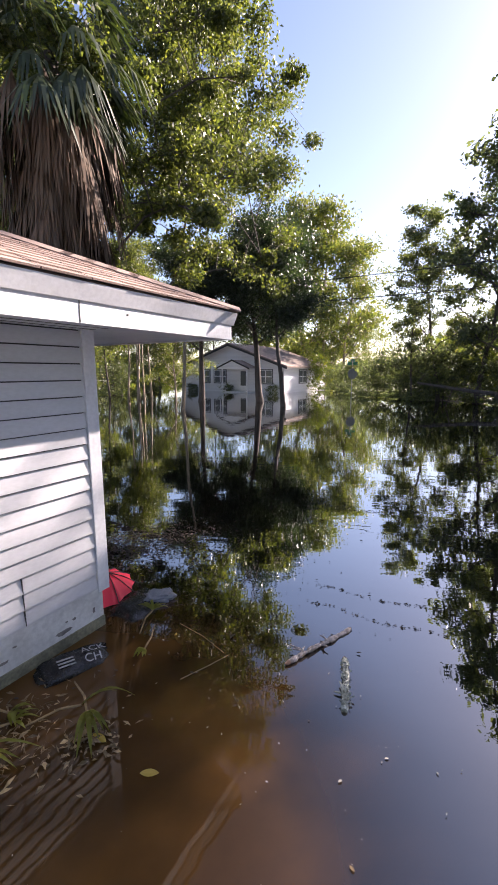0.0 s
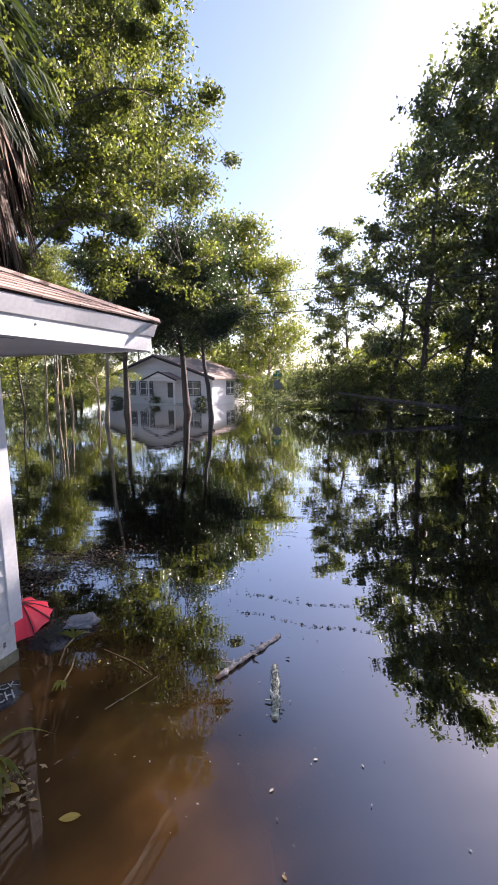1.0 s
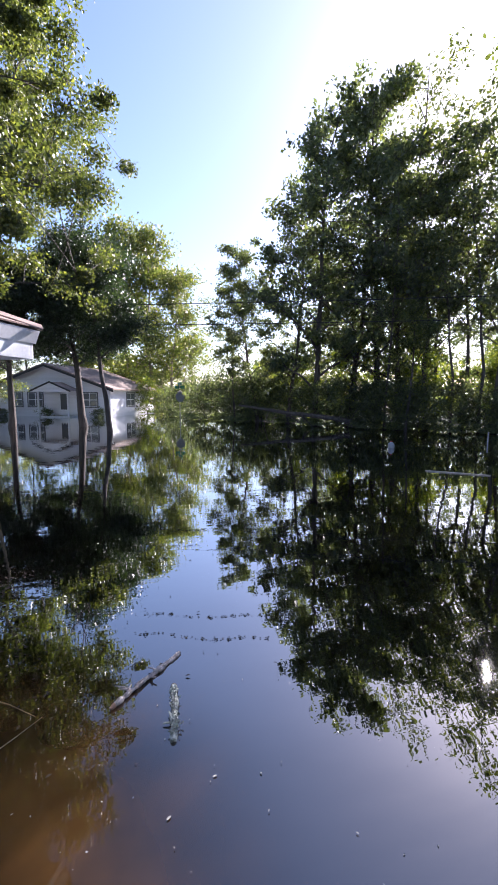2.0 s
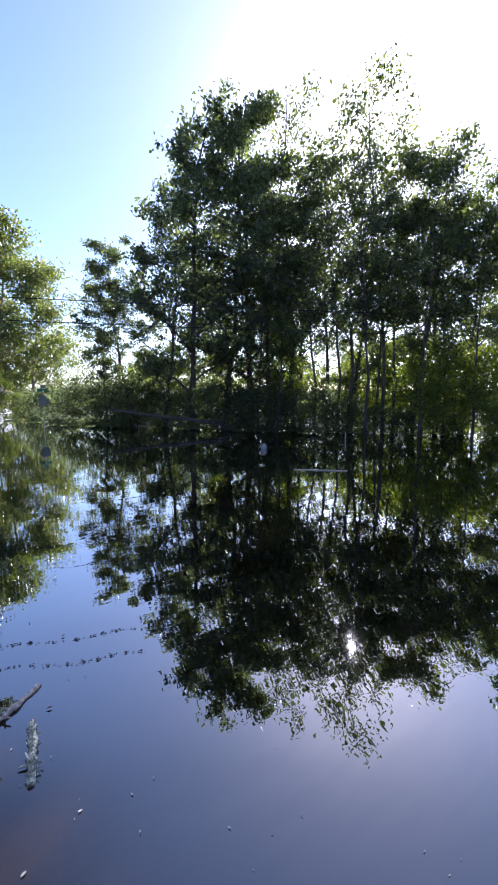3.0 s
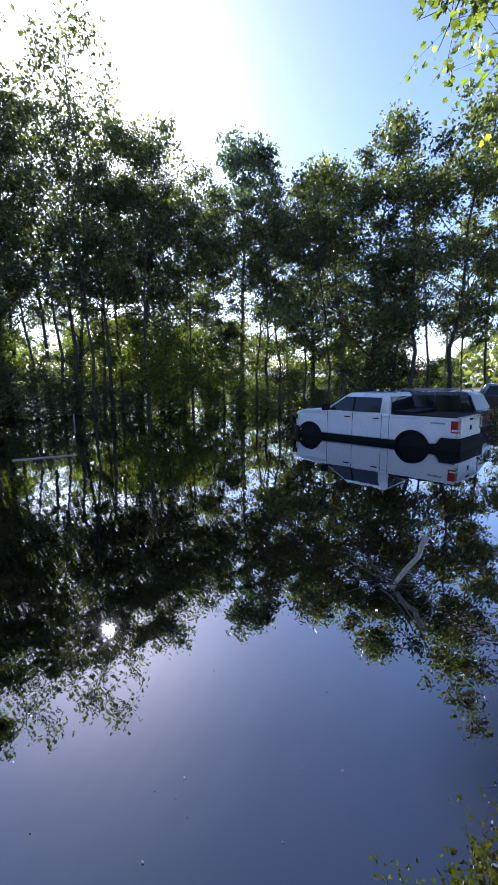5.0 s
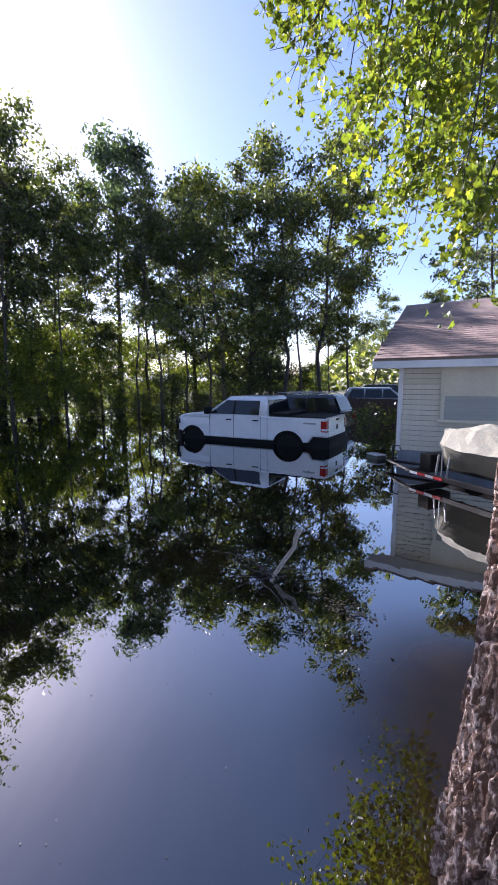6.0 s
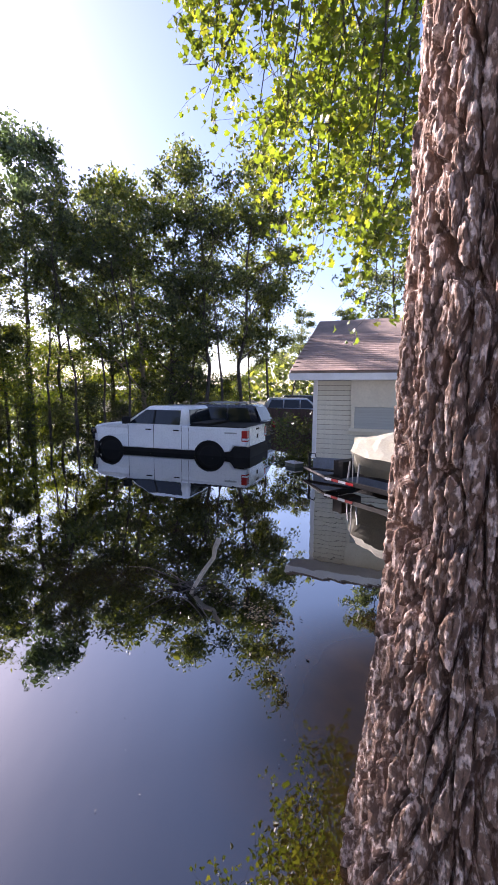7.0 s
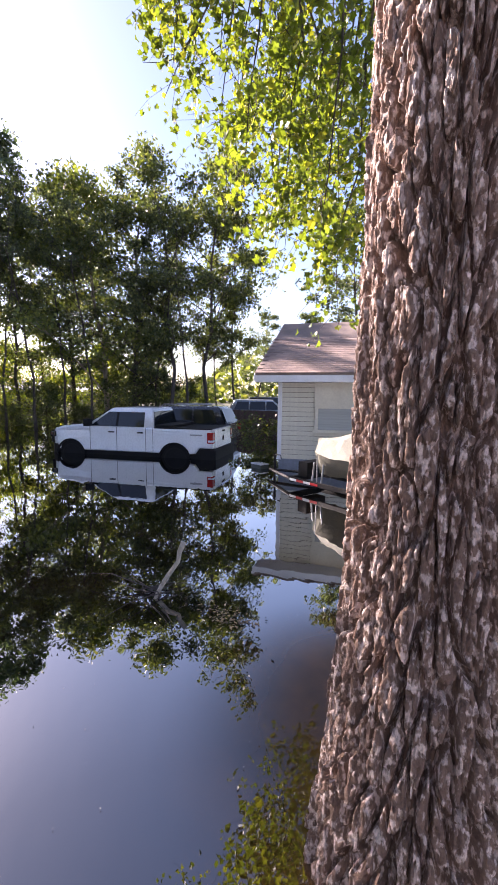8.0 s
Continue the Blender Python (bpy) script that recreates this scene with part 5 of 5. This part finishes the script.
for x in (-0.25, -0.5):
    part("bunk_post", tube([(x, 0.42, 0.2), (x - 0.04, 0.40, 0.62)], 0.02, 6), STEEL, trailer)
boat = thing("covered_boat", pose(8.1, -4.17, 0.0, 0, 0, YAW - 38), "small boat under a sagging beige canvas cover", "boat")
bm = bmesh.new()
secs = []
for i, (x, w_, zt) in enumerate(((-0.02, 0.02, 0.98), (-0.12, 0.20, 1.02), (-0.45, 0.48, 1.08), (-1.0, 0.62, 1.16), (-1.7, 0.66, 1.10), (-2.5, 0.64, 1.0))):
    ring = [(x, -w_ * 0.2, 0.32 + 0.2 * (i == 0)), (x, -w_ * 0.74, 0.60), (x, -w_ * 1.02, 0.82), (x, -w_ * 0.55, zt - 0.05), (x, 0, zt + 0.05), (x, w_ * 0.55, zt - 0.04), (x, w_ * 1.02, 0.80), (x, w_ * 0.74, 0.58), (x, w_ * 0.2, 0.32 + 0.2 * (i == 0))]
    secs.append([bm.verts.new((px_, py_ + 0.015 * math.sin(i * 3 + j * 2), pz_ + 0.025 * math.sin(i * 2.3 + j * 1.7))) for j, (px_, py_, pz_) in enumerate(ring)])
for a, b in zip(secs, secs[1:]):
    for j in range(9):
        bm.faces.new((a[j], a[(j + 1) % 9], b[(j + 1) % 9], b[j]))
bm.faces.new(secs[0]), bm.faces.new(secs[-1][::-1])
bmesh.ops.recalc_face_normals(bm, faces=bm.faces)
bmesh.ops.subdivide_edges(bm, edges=bm.edges[:], cuts=2, use_grid_fill=True)
for v in bm.verts:
    v.co += Vector((0.02, 0.04, 0.045)) * (abs(noise.noise(v.co * 3.5)) + 0.5 * noise.noise(v.co * 8.0))
part("cover", bm, TARP, boat)
part("strap", tube([(-0.45, 0.50, 0.80), (-0.42, 0.46, 0.40), (-0.4, 0.44, 0.2)], 0.012, 5), STEEL, boat)

# drowned bush between truck and house
bush = tree("tree", "half-drowned leafy bush beside the cream house", 1.35, 0.62, 0.02, 13, 2200, 0.09, LEAF_OAK, BARK, 71, 0.025, (0.1, 0.1), 0.8, 0.9, 0.28, 0.8)
bush.matrix_world = pose(11.2, -4.1, -0.1)
crate = thing("plastic_crate", pose(10.62, -3.75, 0, 0, 0, 20), "small grey-green plastic crate afloat by the house", "crate")
CRATE = material("grey_green_plastic", (0.12, 0.14, 0.12), 0.6, vary=0.2, scale=10, fine=60)
part("tub", boxes((-0.2, 0.2, -0.14, 0.14, -0.08, 0.10), bevel=0.015), CRATE, crate)
part("lid", boxes((-0.21, 0.21, -0.15, 0.15, 0.101, 0.13), bevel=0.008), WHITE_TRIM, crate)

# leaning bare branch and its raft of litter
r3 = np.random.default_rng(81)
snag = thing("bare_branch", pose(0, 0, 0), "bare pale branch sticking up out of the flood", "branch")
smooth(part("stem", tube([(4.10, -0.33, -0.10), (4.20, -0.43, 0.05), (4.22, -0.52, 0.18), (4.30, -0.64, 0.29), (4.33, -0.66, 0.38), (4.36, -0.71, 0.47)], [0.016, 0.020, 0.024, 0.022, 0.026, 0.030], 9), PALE_WOOD, snag))
for k in range(14):
    a = np.array((4.2, -0.45, 0.02)) + r3.normal(size=3) * np.array((0.12, 0.12, 0.01))
    e = a + np.array((r3.normal() * 0.35, r3.normal() * 0.35, r3.uniform(-0.01, 0.09)))
    part("twig", tube(bend(a, e, r3, 4, 0.1), [0.008, 0.007, 0.005, 0.003], 5), BARK, snag)

LITTER = material("wet_leaf_litter", (0.05, 0.032, 0.02), 0.75, vary=0.5, scale=8, fine=50, per_island=0.6, second=(0.022, 0.016, 0.011))
TAN_LITTER = material("tan_leaf_litter", (0.36, 0.25, 0.12), 0.8, vary=0.4, scale=8, fine=50, per_island=0.5, second=(0.13, 0.09, 0.05))
FLECK = material("pale_floating_flecks", (0.55, 0.50, 0.40), 0.8, vary=0.3, scale=9, fine=60, per_island=0.4)


def flat_litter(name, label, centre, radius, n, size, mat, seed, stretch=(1, 1), turn=0.0, lift=0.012, tilt=0.25, narrow=0.45):
    """Loose leaves and scraps lying on the water."""
    rg = np.random.default_rng(seed)
    xy = rg.normal(size=(n, 2)) * radius * 0.5 * np.array(stretch)
    c, s = math.cos(turn), math.sin(turn)
    xy = xy @ np.array(((c, s), (-s, c)))
    pts = np.column_stack((xy[:, 0] + centre[0], xy[:, 1] + centre[1], rg.uniform(0.003, lift, n)))
    d = rg.uniform(0, math.tau, n)
    L = size * rg.uniform(0.4, 1.5, n)
    vs = np.empty((n, 4, 3))
    dx, dy = np.cos(d), np.sin(d)
    vs[:, 0] = pts - np.column_stack((dx, dy, np.zeros(n))) * L[:, None] * 0.5
    vs[:, 2] = pts + np.column_stack((dx, dy, rg.uniform(0, tilt, n))) * L[:, None] * 0.5
    vs[:, 1] = pts + np.column_stack((-dy * narrow, dx * narrow, rg.uniform(0, tilt, n))) * L[:, None] * 0.5
    vs[:, 3] = pts - np.column_stack((-dy * narrow, dx * narrow, -rg.uniform(0, tilt, n))) * L[:, None] * 0.5
    me = bpy.data.meshes.new(name)
    me.from_pydata(vs.reshape(-1, 3).tolist(), [], np.arange(4 * n).reshape(n, 4).tolist())
    me.materials.append(mat)
    return tagged(new(name, me), label, "debris", kind="stuff")


flat_litter("leaf_litter", "raft of tan leaves and twigs afloat round the bare branch", (3.62, -0.98), 0.22, 150, 0.035, TAN_LITTER, 82, (1.5, 0.7), 0.6)
flat_litter("leaf_litter", "dark litter drifting on the flood by the bare branch", (3.9, -0.75), 0.5, 150, 0.028, LITTER, 83, (1.6, 0.6), 0.6)
flat_litter("leaf_litter", "mat of dark wet leaf litter behind the house corner", (-1.35, 4.75), 0.85, 2800, 0.034, LITTER, 84, (1.2, 0.7), 0.3, 0.03, 0.5)
flat_litter("leaf_litter", "thin dark litter drifting near the house", (-0.6, 3.9), 1.2, 350, 0.03, LITTER, 85)
flat_litter("floating_flecks", "pale flecks scattered on the open water", (0.3, 2.4), 2.0, 110, 0.013, FLECK, 86)
flat_litter("floating_flecks", "pale flecks scattered on the open water", (2.2, 0.6), 2.4, 50, 0.010, FLECK, 87)
flat_litter("leaf_litter", "tangle of tan stalks and leaves against the footing", (-1.30, 2.25), 0.34, 240, 0.05, TAN_LITTER, 88, (1.0, 1.1), 0.5, 0.03, 0.5, 0.14)
flat_litter("leaf_litter", "tan leaf scraps round the palm leaf", (-0.88, 2.18), 0.18, 110, 0.04, TAN_LITTER, 89, (1.2, 1.0), 0.3, 0.03, 0.6, 0.4)


def drift_line(a, b, seed):
    rg = np.random.default_rng(seed)
    n = 110
    t = rg.uniform(0, 1, n)
    t = t + 0.03 * np.sin(t * 60)
    vs, fs = [], []
    for k in range(n):
        x = a[0] + (b[0] - a[0]) * t[k] + rg.normal() * 0.012
        y = a[1] + (b[1] - a[1]) * t[k] + rg.normal() * 0.012 + 0.03 * math.sin(t[k] * 9)
        s = rg.uniform(0.004, 0.013)
        w_ = rg.uniform(0, math.tau)
        i = len(vs)
        vs += [(x + s * math.cos(w_ + q), y + s * math.sin(w_ + q) * 0.6, 0.004 + 0.004 * (j % 2)) for j, q in enumerate((0, 1.6, 3.1, 4.6))]
        fs.append((i, i + 1, i + 2, i + 3))
    me = bpy.data.meshes.new("drift_line")
    me.from_pydata(vs, [], fs)
    me.materials.append(LITTER)
    tagged(new("drift_line", me), "thin drift line of dark specks on the water", "debris", kind="stuff")


drift_line((0.60, 3.86), (1.60, 3.42), 91)
drift_line((0.55, 3.56), (1.52, 3.07), 92)

# ---- floating sticks ----
LICHEN = material("lichen_crust", (0.60, 0.62, 0.55), 0.95, vary=0.6, scale=40, fine=120, bump=0.9, bump_dist=0.01, second=(0.12, 0.13, 0.09))
RED_WOOD = material("broken_red_wood", (0.42, 0.24, 0.16), 0.85, vary=0.4, scale=30, fine=90)
STICK = material("peeling_stick_bark", (0.52, 0.45, 0.42), 0.85, vary=0.6, scale=28, fine=90, bump=0.8, bump_dist=0.008, second=(0.10, 0.075, 0.06))


def stick(name, label, a, b, r, mat, seed, knots):
    rg = np.random.default_rng(seed)
    root = thing(name, pose(0, 0, 0), label, "branch")
    n = 26
    pts = bend((*a, 0.012), (*b, 0.012), rg, n, 0.02)
    pts[:, 2] = 0.012 + 0.006 * np.sin(np.linspace(0, 5, n))
    rad = [r * (0.75 + 0.25 * math.sin(i * 0.9) * rg.uniform(0.2, 1) + 0.15 * rg.normal() * 0.6) for i in range(n)]
    part("stem", tube(pts, rad, 10), mat, root)
    part("broken_end", tube([pts[0] + (0, 0, 0.002), pts[0] + (pts[0] - pts[1]) * 0.9, pts[0] + (pts[0] - pts[1]) * 1.6 + (0, 0, 0.008)], [r * 0.8, r * 0.6, r * 0.12], 7), RED_WOOD, root)
    for k in range(knots):
        p = pts[rg.integers(3, n - 2)]
        e = p + np.array((rg.normal() * 0.05, rg.normal() * 0.05, rg.uniform(0.0, 0.03)))
        part("stub", tube([p, (p + e) / 2 + (0, 0, 0.006), e], [0.009, 0.007, 0.004], 6), mat, root)
    return root


stick("floating_stick", "broken grey stick with peeling bark afloat on the flood", (0.28, 2.81), (0.80, 3.19), 0.022, STICK, 101, 9)
s2 = stick("floating_stick", "short stick crusted with pale lichen, upright in the flood's glare", (0.67, 2.83), (0.58, 2.39), 0.027, LICHEN, 102, 4)
tagged(s2, "short stick crusted with pale lichen afloat on the flood")
rg = np.random.default_rng(103)
me = leaf_mesh("lichen", np.column_stack((np.linspace(0.665, 0.585, 260) + rg.normal(size=260) * 0.014, np.linspace(2.80, 2.42, 260), 0.036 + rg.uniform(-0.02, 0.012, 260))), rg.uniform(0.008, 0.022, 260), rg, 0.9)
me.materials.append(LICHEN)
ob = new("lichen", me)
ob.parent = s2
for k, (a, b) in enumerate((((-0.55, 3.26), (-0.18, 2.92)), ((-0.45, 2.66), (-0.14, 2.90)))):
    ob = part("straw", tube([(*a, 0.002), ((a[0] + b[0]) / 2 + 0.02, (a[1] + b[1]) / 2, 0.008), (*b, 0.0)], [0.003, 0.0035, 0.002], 5), TAN_LITTER, None)
    tagged(ob, "thin olive stalk floating on brown water", "stalk", "floating stalks")

# ---- things at the house corner ----
UMB_RED = material("red_umbrella_cloth", (0.62, 0.012, 0.045), 0.6, vary=0.15, scale=5, fine=200, bump=0.1)
umb = thing("umbrella", pose(-1.38, 3.82, -0.10, 0, 14, 20), "open red umbrella lying half sunk behind the house corner", "umbrella")
ribs = 10
for k in range(ribs):
    bm = bmesh.new()
    a0, a1 = k * math.tau / ribs, (k + 1) * math.tau / ribs
    rows = []
    for i in range(6):
        t = i / 5
        rr, zz = 0.58 * t, 0.24 * (1 - t ** 1.6)
        row = []
        for j in range(5):
            a = a0 + (a1 - a0) * j / 4
            sagv = 0.035 * math.sin(math.pi * j / 4) * t
            row.append(bm.verts.new((rr * math.cos(a) * (1 - sagv), rr * math.sin(a) * (1 - sagv), zz - sagv)))
        rows.append(row)
    for p_, q_ in zip(rows, rows[1:]):
        for j in range(4):
            bm.faces.new((p_[j], p_[j + 1], q_[j + 1], q_[j]))
    bmesh.ops.remove_doubles(bm, verts=bm.verts, dist=1e-5)
    bmesh.ops.solidify(bm, geom=bm.faces[:], thickness=0.002)
    smooth(part("cloth_panel", bm, UMB_RED, umb))
    part("rib", tube([(0.58 * t * math.cos(a0), 0.58 * t * math.sin(a0), 0.247 - 0.24 * t ** 1.6) for t in (0.03, 0.25, 0.5, 0.75, 1.0)], 0.004, 5), SEAM, umb)
part("ferrule", tube([(0, 0, 0.23), (0, 0, 0.31)], [0.008, 0.004], 6), STEEL, umb)


def crumpled(bm_size, seed, amp, cuts=5):
    bm = bmesh.new()
    bmesh.ops.create_icosphere(bm, subdivisions=4, radius=1.0)
    for v in bm.verts:
        c = v.co.copy()
        sx = math.copysign(abs(c.x) ** 0.6, c.x)
        sy = math.copysign(abs(c.y) ** 0.6, c.y)
        f = 1 + amp * noise.noise(c * 2.5 + Vector((seed, 0, 0))) + amp * 0.6 * noise.noise(c * 6 + Vector((0, seed, 0)))
        v.co = Vector((sx * bm_size[0] * f, sy * bm_size[1] * f, c.z * bm_size[2] * f))
    return bm


BAG_BLACK = material("black_plastic_film", (0.012, 0.012, 0.013), 0.25, vary=0.3, scale=10, fine=80, bump=0.5, bump_dist=0.01)
BAG_GREY = material("grey_plastic_sheet", (0.20, 0.21, 0.24), 0.22, vary=0.3, scale=8, fine=60, bump=0.4, bump_dist=0.01)
bag = thing("mulch_bag", pose(-1.19, 2.81, -0.02, 8, 6, 41), "black plastic garden bag with white lettering slumped at the footing", "bag")
smooth(part("bag_body", crumpled((0.25, 0.125, 0.075), 3.0, 0.16), BAG_BLACK, bag))
PRINT = material("white_print", (0.34, 0.34, 0.34), 0.5, vary=0.15, scale=30, fine=90, bump=0)


def lettering(text, size, m, parent):
    cu = bpy.data.curves.new("lettering", 'FONT')
    cu.body, cu.size, cu.extrude = text, size, 0.001
    tmp = bpy.data.objects.new("lettering", cu)
    me = bpy.data.meshes.new_from_object(tmp)
    bpy.data.objects.remove(tmp)
    me.materials.append(PRINT)
    ob = new("lettering", me)
    ob.parent = parent
    ob.matrix_basis = m


lettering("ACK", 0.085, pose(0.02, 0.0, 0.100, -10, 6, 0), bag)
lettering("CH", 0.085, pose(0.02, -0.085, 0.086, 22, 6, 0), bag)
for k in range(3):
    part("print_bar", boxes((-0.14, -0.03, -0.055 + k * 0.03, -0.042 + k * 0.03, 0.078, 0.081)), PRINT, bag, "worn white print")
sheet = thing("plastic_sheet", pose(-0.80, 3.62, 0.025, 0, 0, 20), "crumpled grey plastic sheet floating on a black bag", "plastic sheet")
smooth(part("film", crumpled((0.13, 0.085, 0.045), 7.0, 0.35), BAG_GREY, sheet))
sack = thing("rubbish_bag", pose(-0.95, 3.52, -0.05, 0, 0, 60), "black rubbish bag half sunk beside the umbrella", "bag")
smooth(part("bag_body", crumpled((0.26, 0.20, 0.09), 11.0, 0.25), BAG_BLACK, sack))

PALM_LEAF = leaf_material("yellowing_palm_blade", (0.26, 0.28, 0.05), (0.55, 0.38, 0.09), (1.0, 0.95, 0.3), 0.3, 0.5)


def palm_fan(x, y, turn, blades, length, spread, seed, label):
    rg = np.random.default_rng(seed)
    root = thing("palm_leaf", pose(x, y, 0.02, 0, 0, turn), label, "palm leaf", "palm leaves in the flood")
    for k in range(blades):
        a = (k / max(1, blades - 1) - 0.5) * spread + rg.normal() * 0.08
        ln = length * rg.uniform(0.65, 1.1)
        bm = bmesh.new()
        L_, R_ = [], []
        lift = rg.uniform(0.04, 0.16)
        for i in range(7):
            t = i / 6
            w_ = 0.011 * math.sin(math.pi * (0.12 + 0.88 * t)) + 0.001
            c = Vector((math.cos(a) * ln * t, math.sin(a) * ln * t, 0.012 + lift * math.sin(math.pi * t) * ln * 2))
            s = Vector((-math.sin(a), math.cos(a), 0)) * w_
            L_.append(bm.verts.new(c + s))
            R_.append(bm.verts.new(c - s + Vector((0, 0, 0.004))))
        for i in range(6):
            bm.faces.new((L_[i], L_[i + 1], R_[i + 1], R_[i]))
        bmesh.ops.solidify(bm, geom=bm.faces[:], thickness=0.0012)
        part("blade", bm, PALM_LEAF, root)
    part("stalk", tube([(0, 0, 0.01), (-0.12, 0.01, 0.02), (-0.3, -0.02, 0.004)], [0.007, 0.007, 0.005], 6), TAN_LITTER, root)


palm_fan(-0.95, 2.37, -58, 7, 0.30, 0.9, 111, "yellow-green palm leaf splayed on the flood")
palm_fan(-1.00, 2.42, 25, 2, 0.30, 0.2, 112, "single dry yellow palm blade on the flood")
palm_fan(-1.40, 2.36, -10, 5, 0.16, 1.8, 113, "torn green leaf among the stalks")
palm_fan(-1.34, 2.30, 40, 5, 0.15, 2.2, 114, "torn green leaf among the stalks")
palm_fan(-0.80, 3.40, 80, 8, 0.16, 2.6, 115, "small yellow palm leaf by the plastic sheet")
palm_fan(-0.75, 2.92, -95, 4, 0.10, 0.8, 116, "olive palm tip bent in the water")
palm_fan(-1.45, 2.12, -20, 4, 0.35, 0.7, 117, "dry palm blades tangled at the footing")
for k, (x, y, s, mat) in enumerate(((-0.50, 2.02, 0.05, PALM_LEAF), (-0.56, 3.12, 0.02, PALM_LEAF), (-0.83, 2.22, 0.06, PALM_LEAF), (-0.93, 2.24, 0.05, TAN_LITTER), (0.42, 1.62, 0.014, TAN_LITTER),
                                    (0.45, 1.98, 0.014, FLECK), (0.95, 2.02, 0.01, FLECK), (0.72, 2.10, 0.012, FLECK), (1.87, -0.58, 0.014, FLECK), (2.05, -0.62, 0.012, FLECK))):
    bm = bmesh.new()
    n = 9
    ring = []
    for i in range(n):
        t = i / (n - 1)
        w_ = 0.42 * math.sin(math.pi * t) ** 0.8
        ring.append((t - 0.5, w_))
    up = [bm.verts.new((p * s * 2, q * s, 0.004 + 0.12 * abs(q) * s)) for p, q in ring]
    dn = [bm.verts.new((p * s * 2, -q * s, 0.004 + 0.12 * abs(q) * s)) for p, q in ring[1:-1]]
    md = [up[0]] + [bm.verts.new((p * s * 2, 0, 0.003)) for p, q in ring[1:-1]] + [up[-1]]
    dn = [up[0]] + dn + [up[-1]]
    for i in range(n - 1):
        for a, b in ((up, md), (md, dn)):
            f = list(dict.fromkeys((a[i], a[i + 1], b[i + 1], b[i])))
            if len(f) > 2:
                bm.faces.new(f)
    ob = part("leaf", bm, mat, None)
    ob.matrix_world = pose(x, y, 0.003, 0, 0, k * 77)
    tagged(ob, "single fallen leaf floating flat on the water", "leaf", "floating leaves")

# low clipped shrubs along the grey house
for k in range(3):
    y = 0.7 + k * 4.6
    p = far.matrix_world @ Vector((-0.75 - 0.2 * (k % 2), y, 0))
    m = Matrix.Translation((p.x, p.y, -0.15)) @ Matrix.Rotation(k * 1.3, 4, 'Z') @ Matrix.Scale(0.27, 4)
    tagged(copy_thing(masters["shrub_b"], m), "low dark shrub at the foot of the grey house")
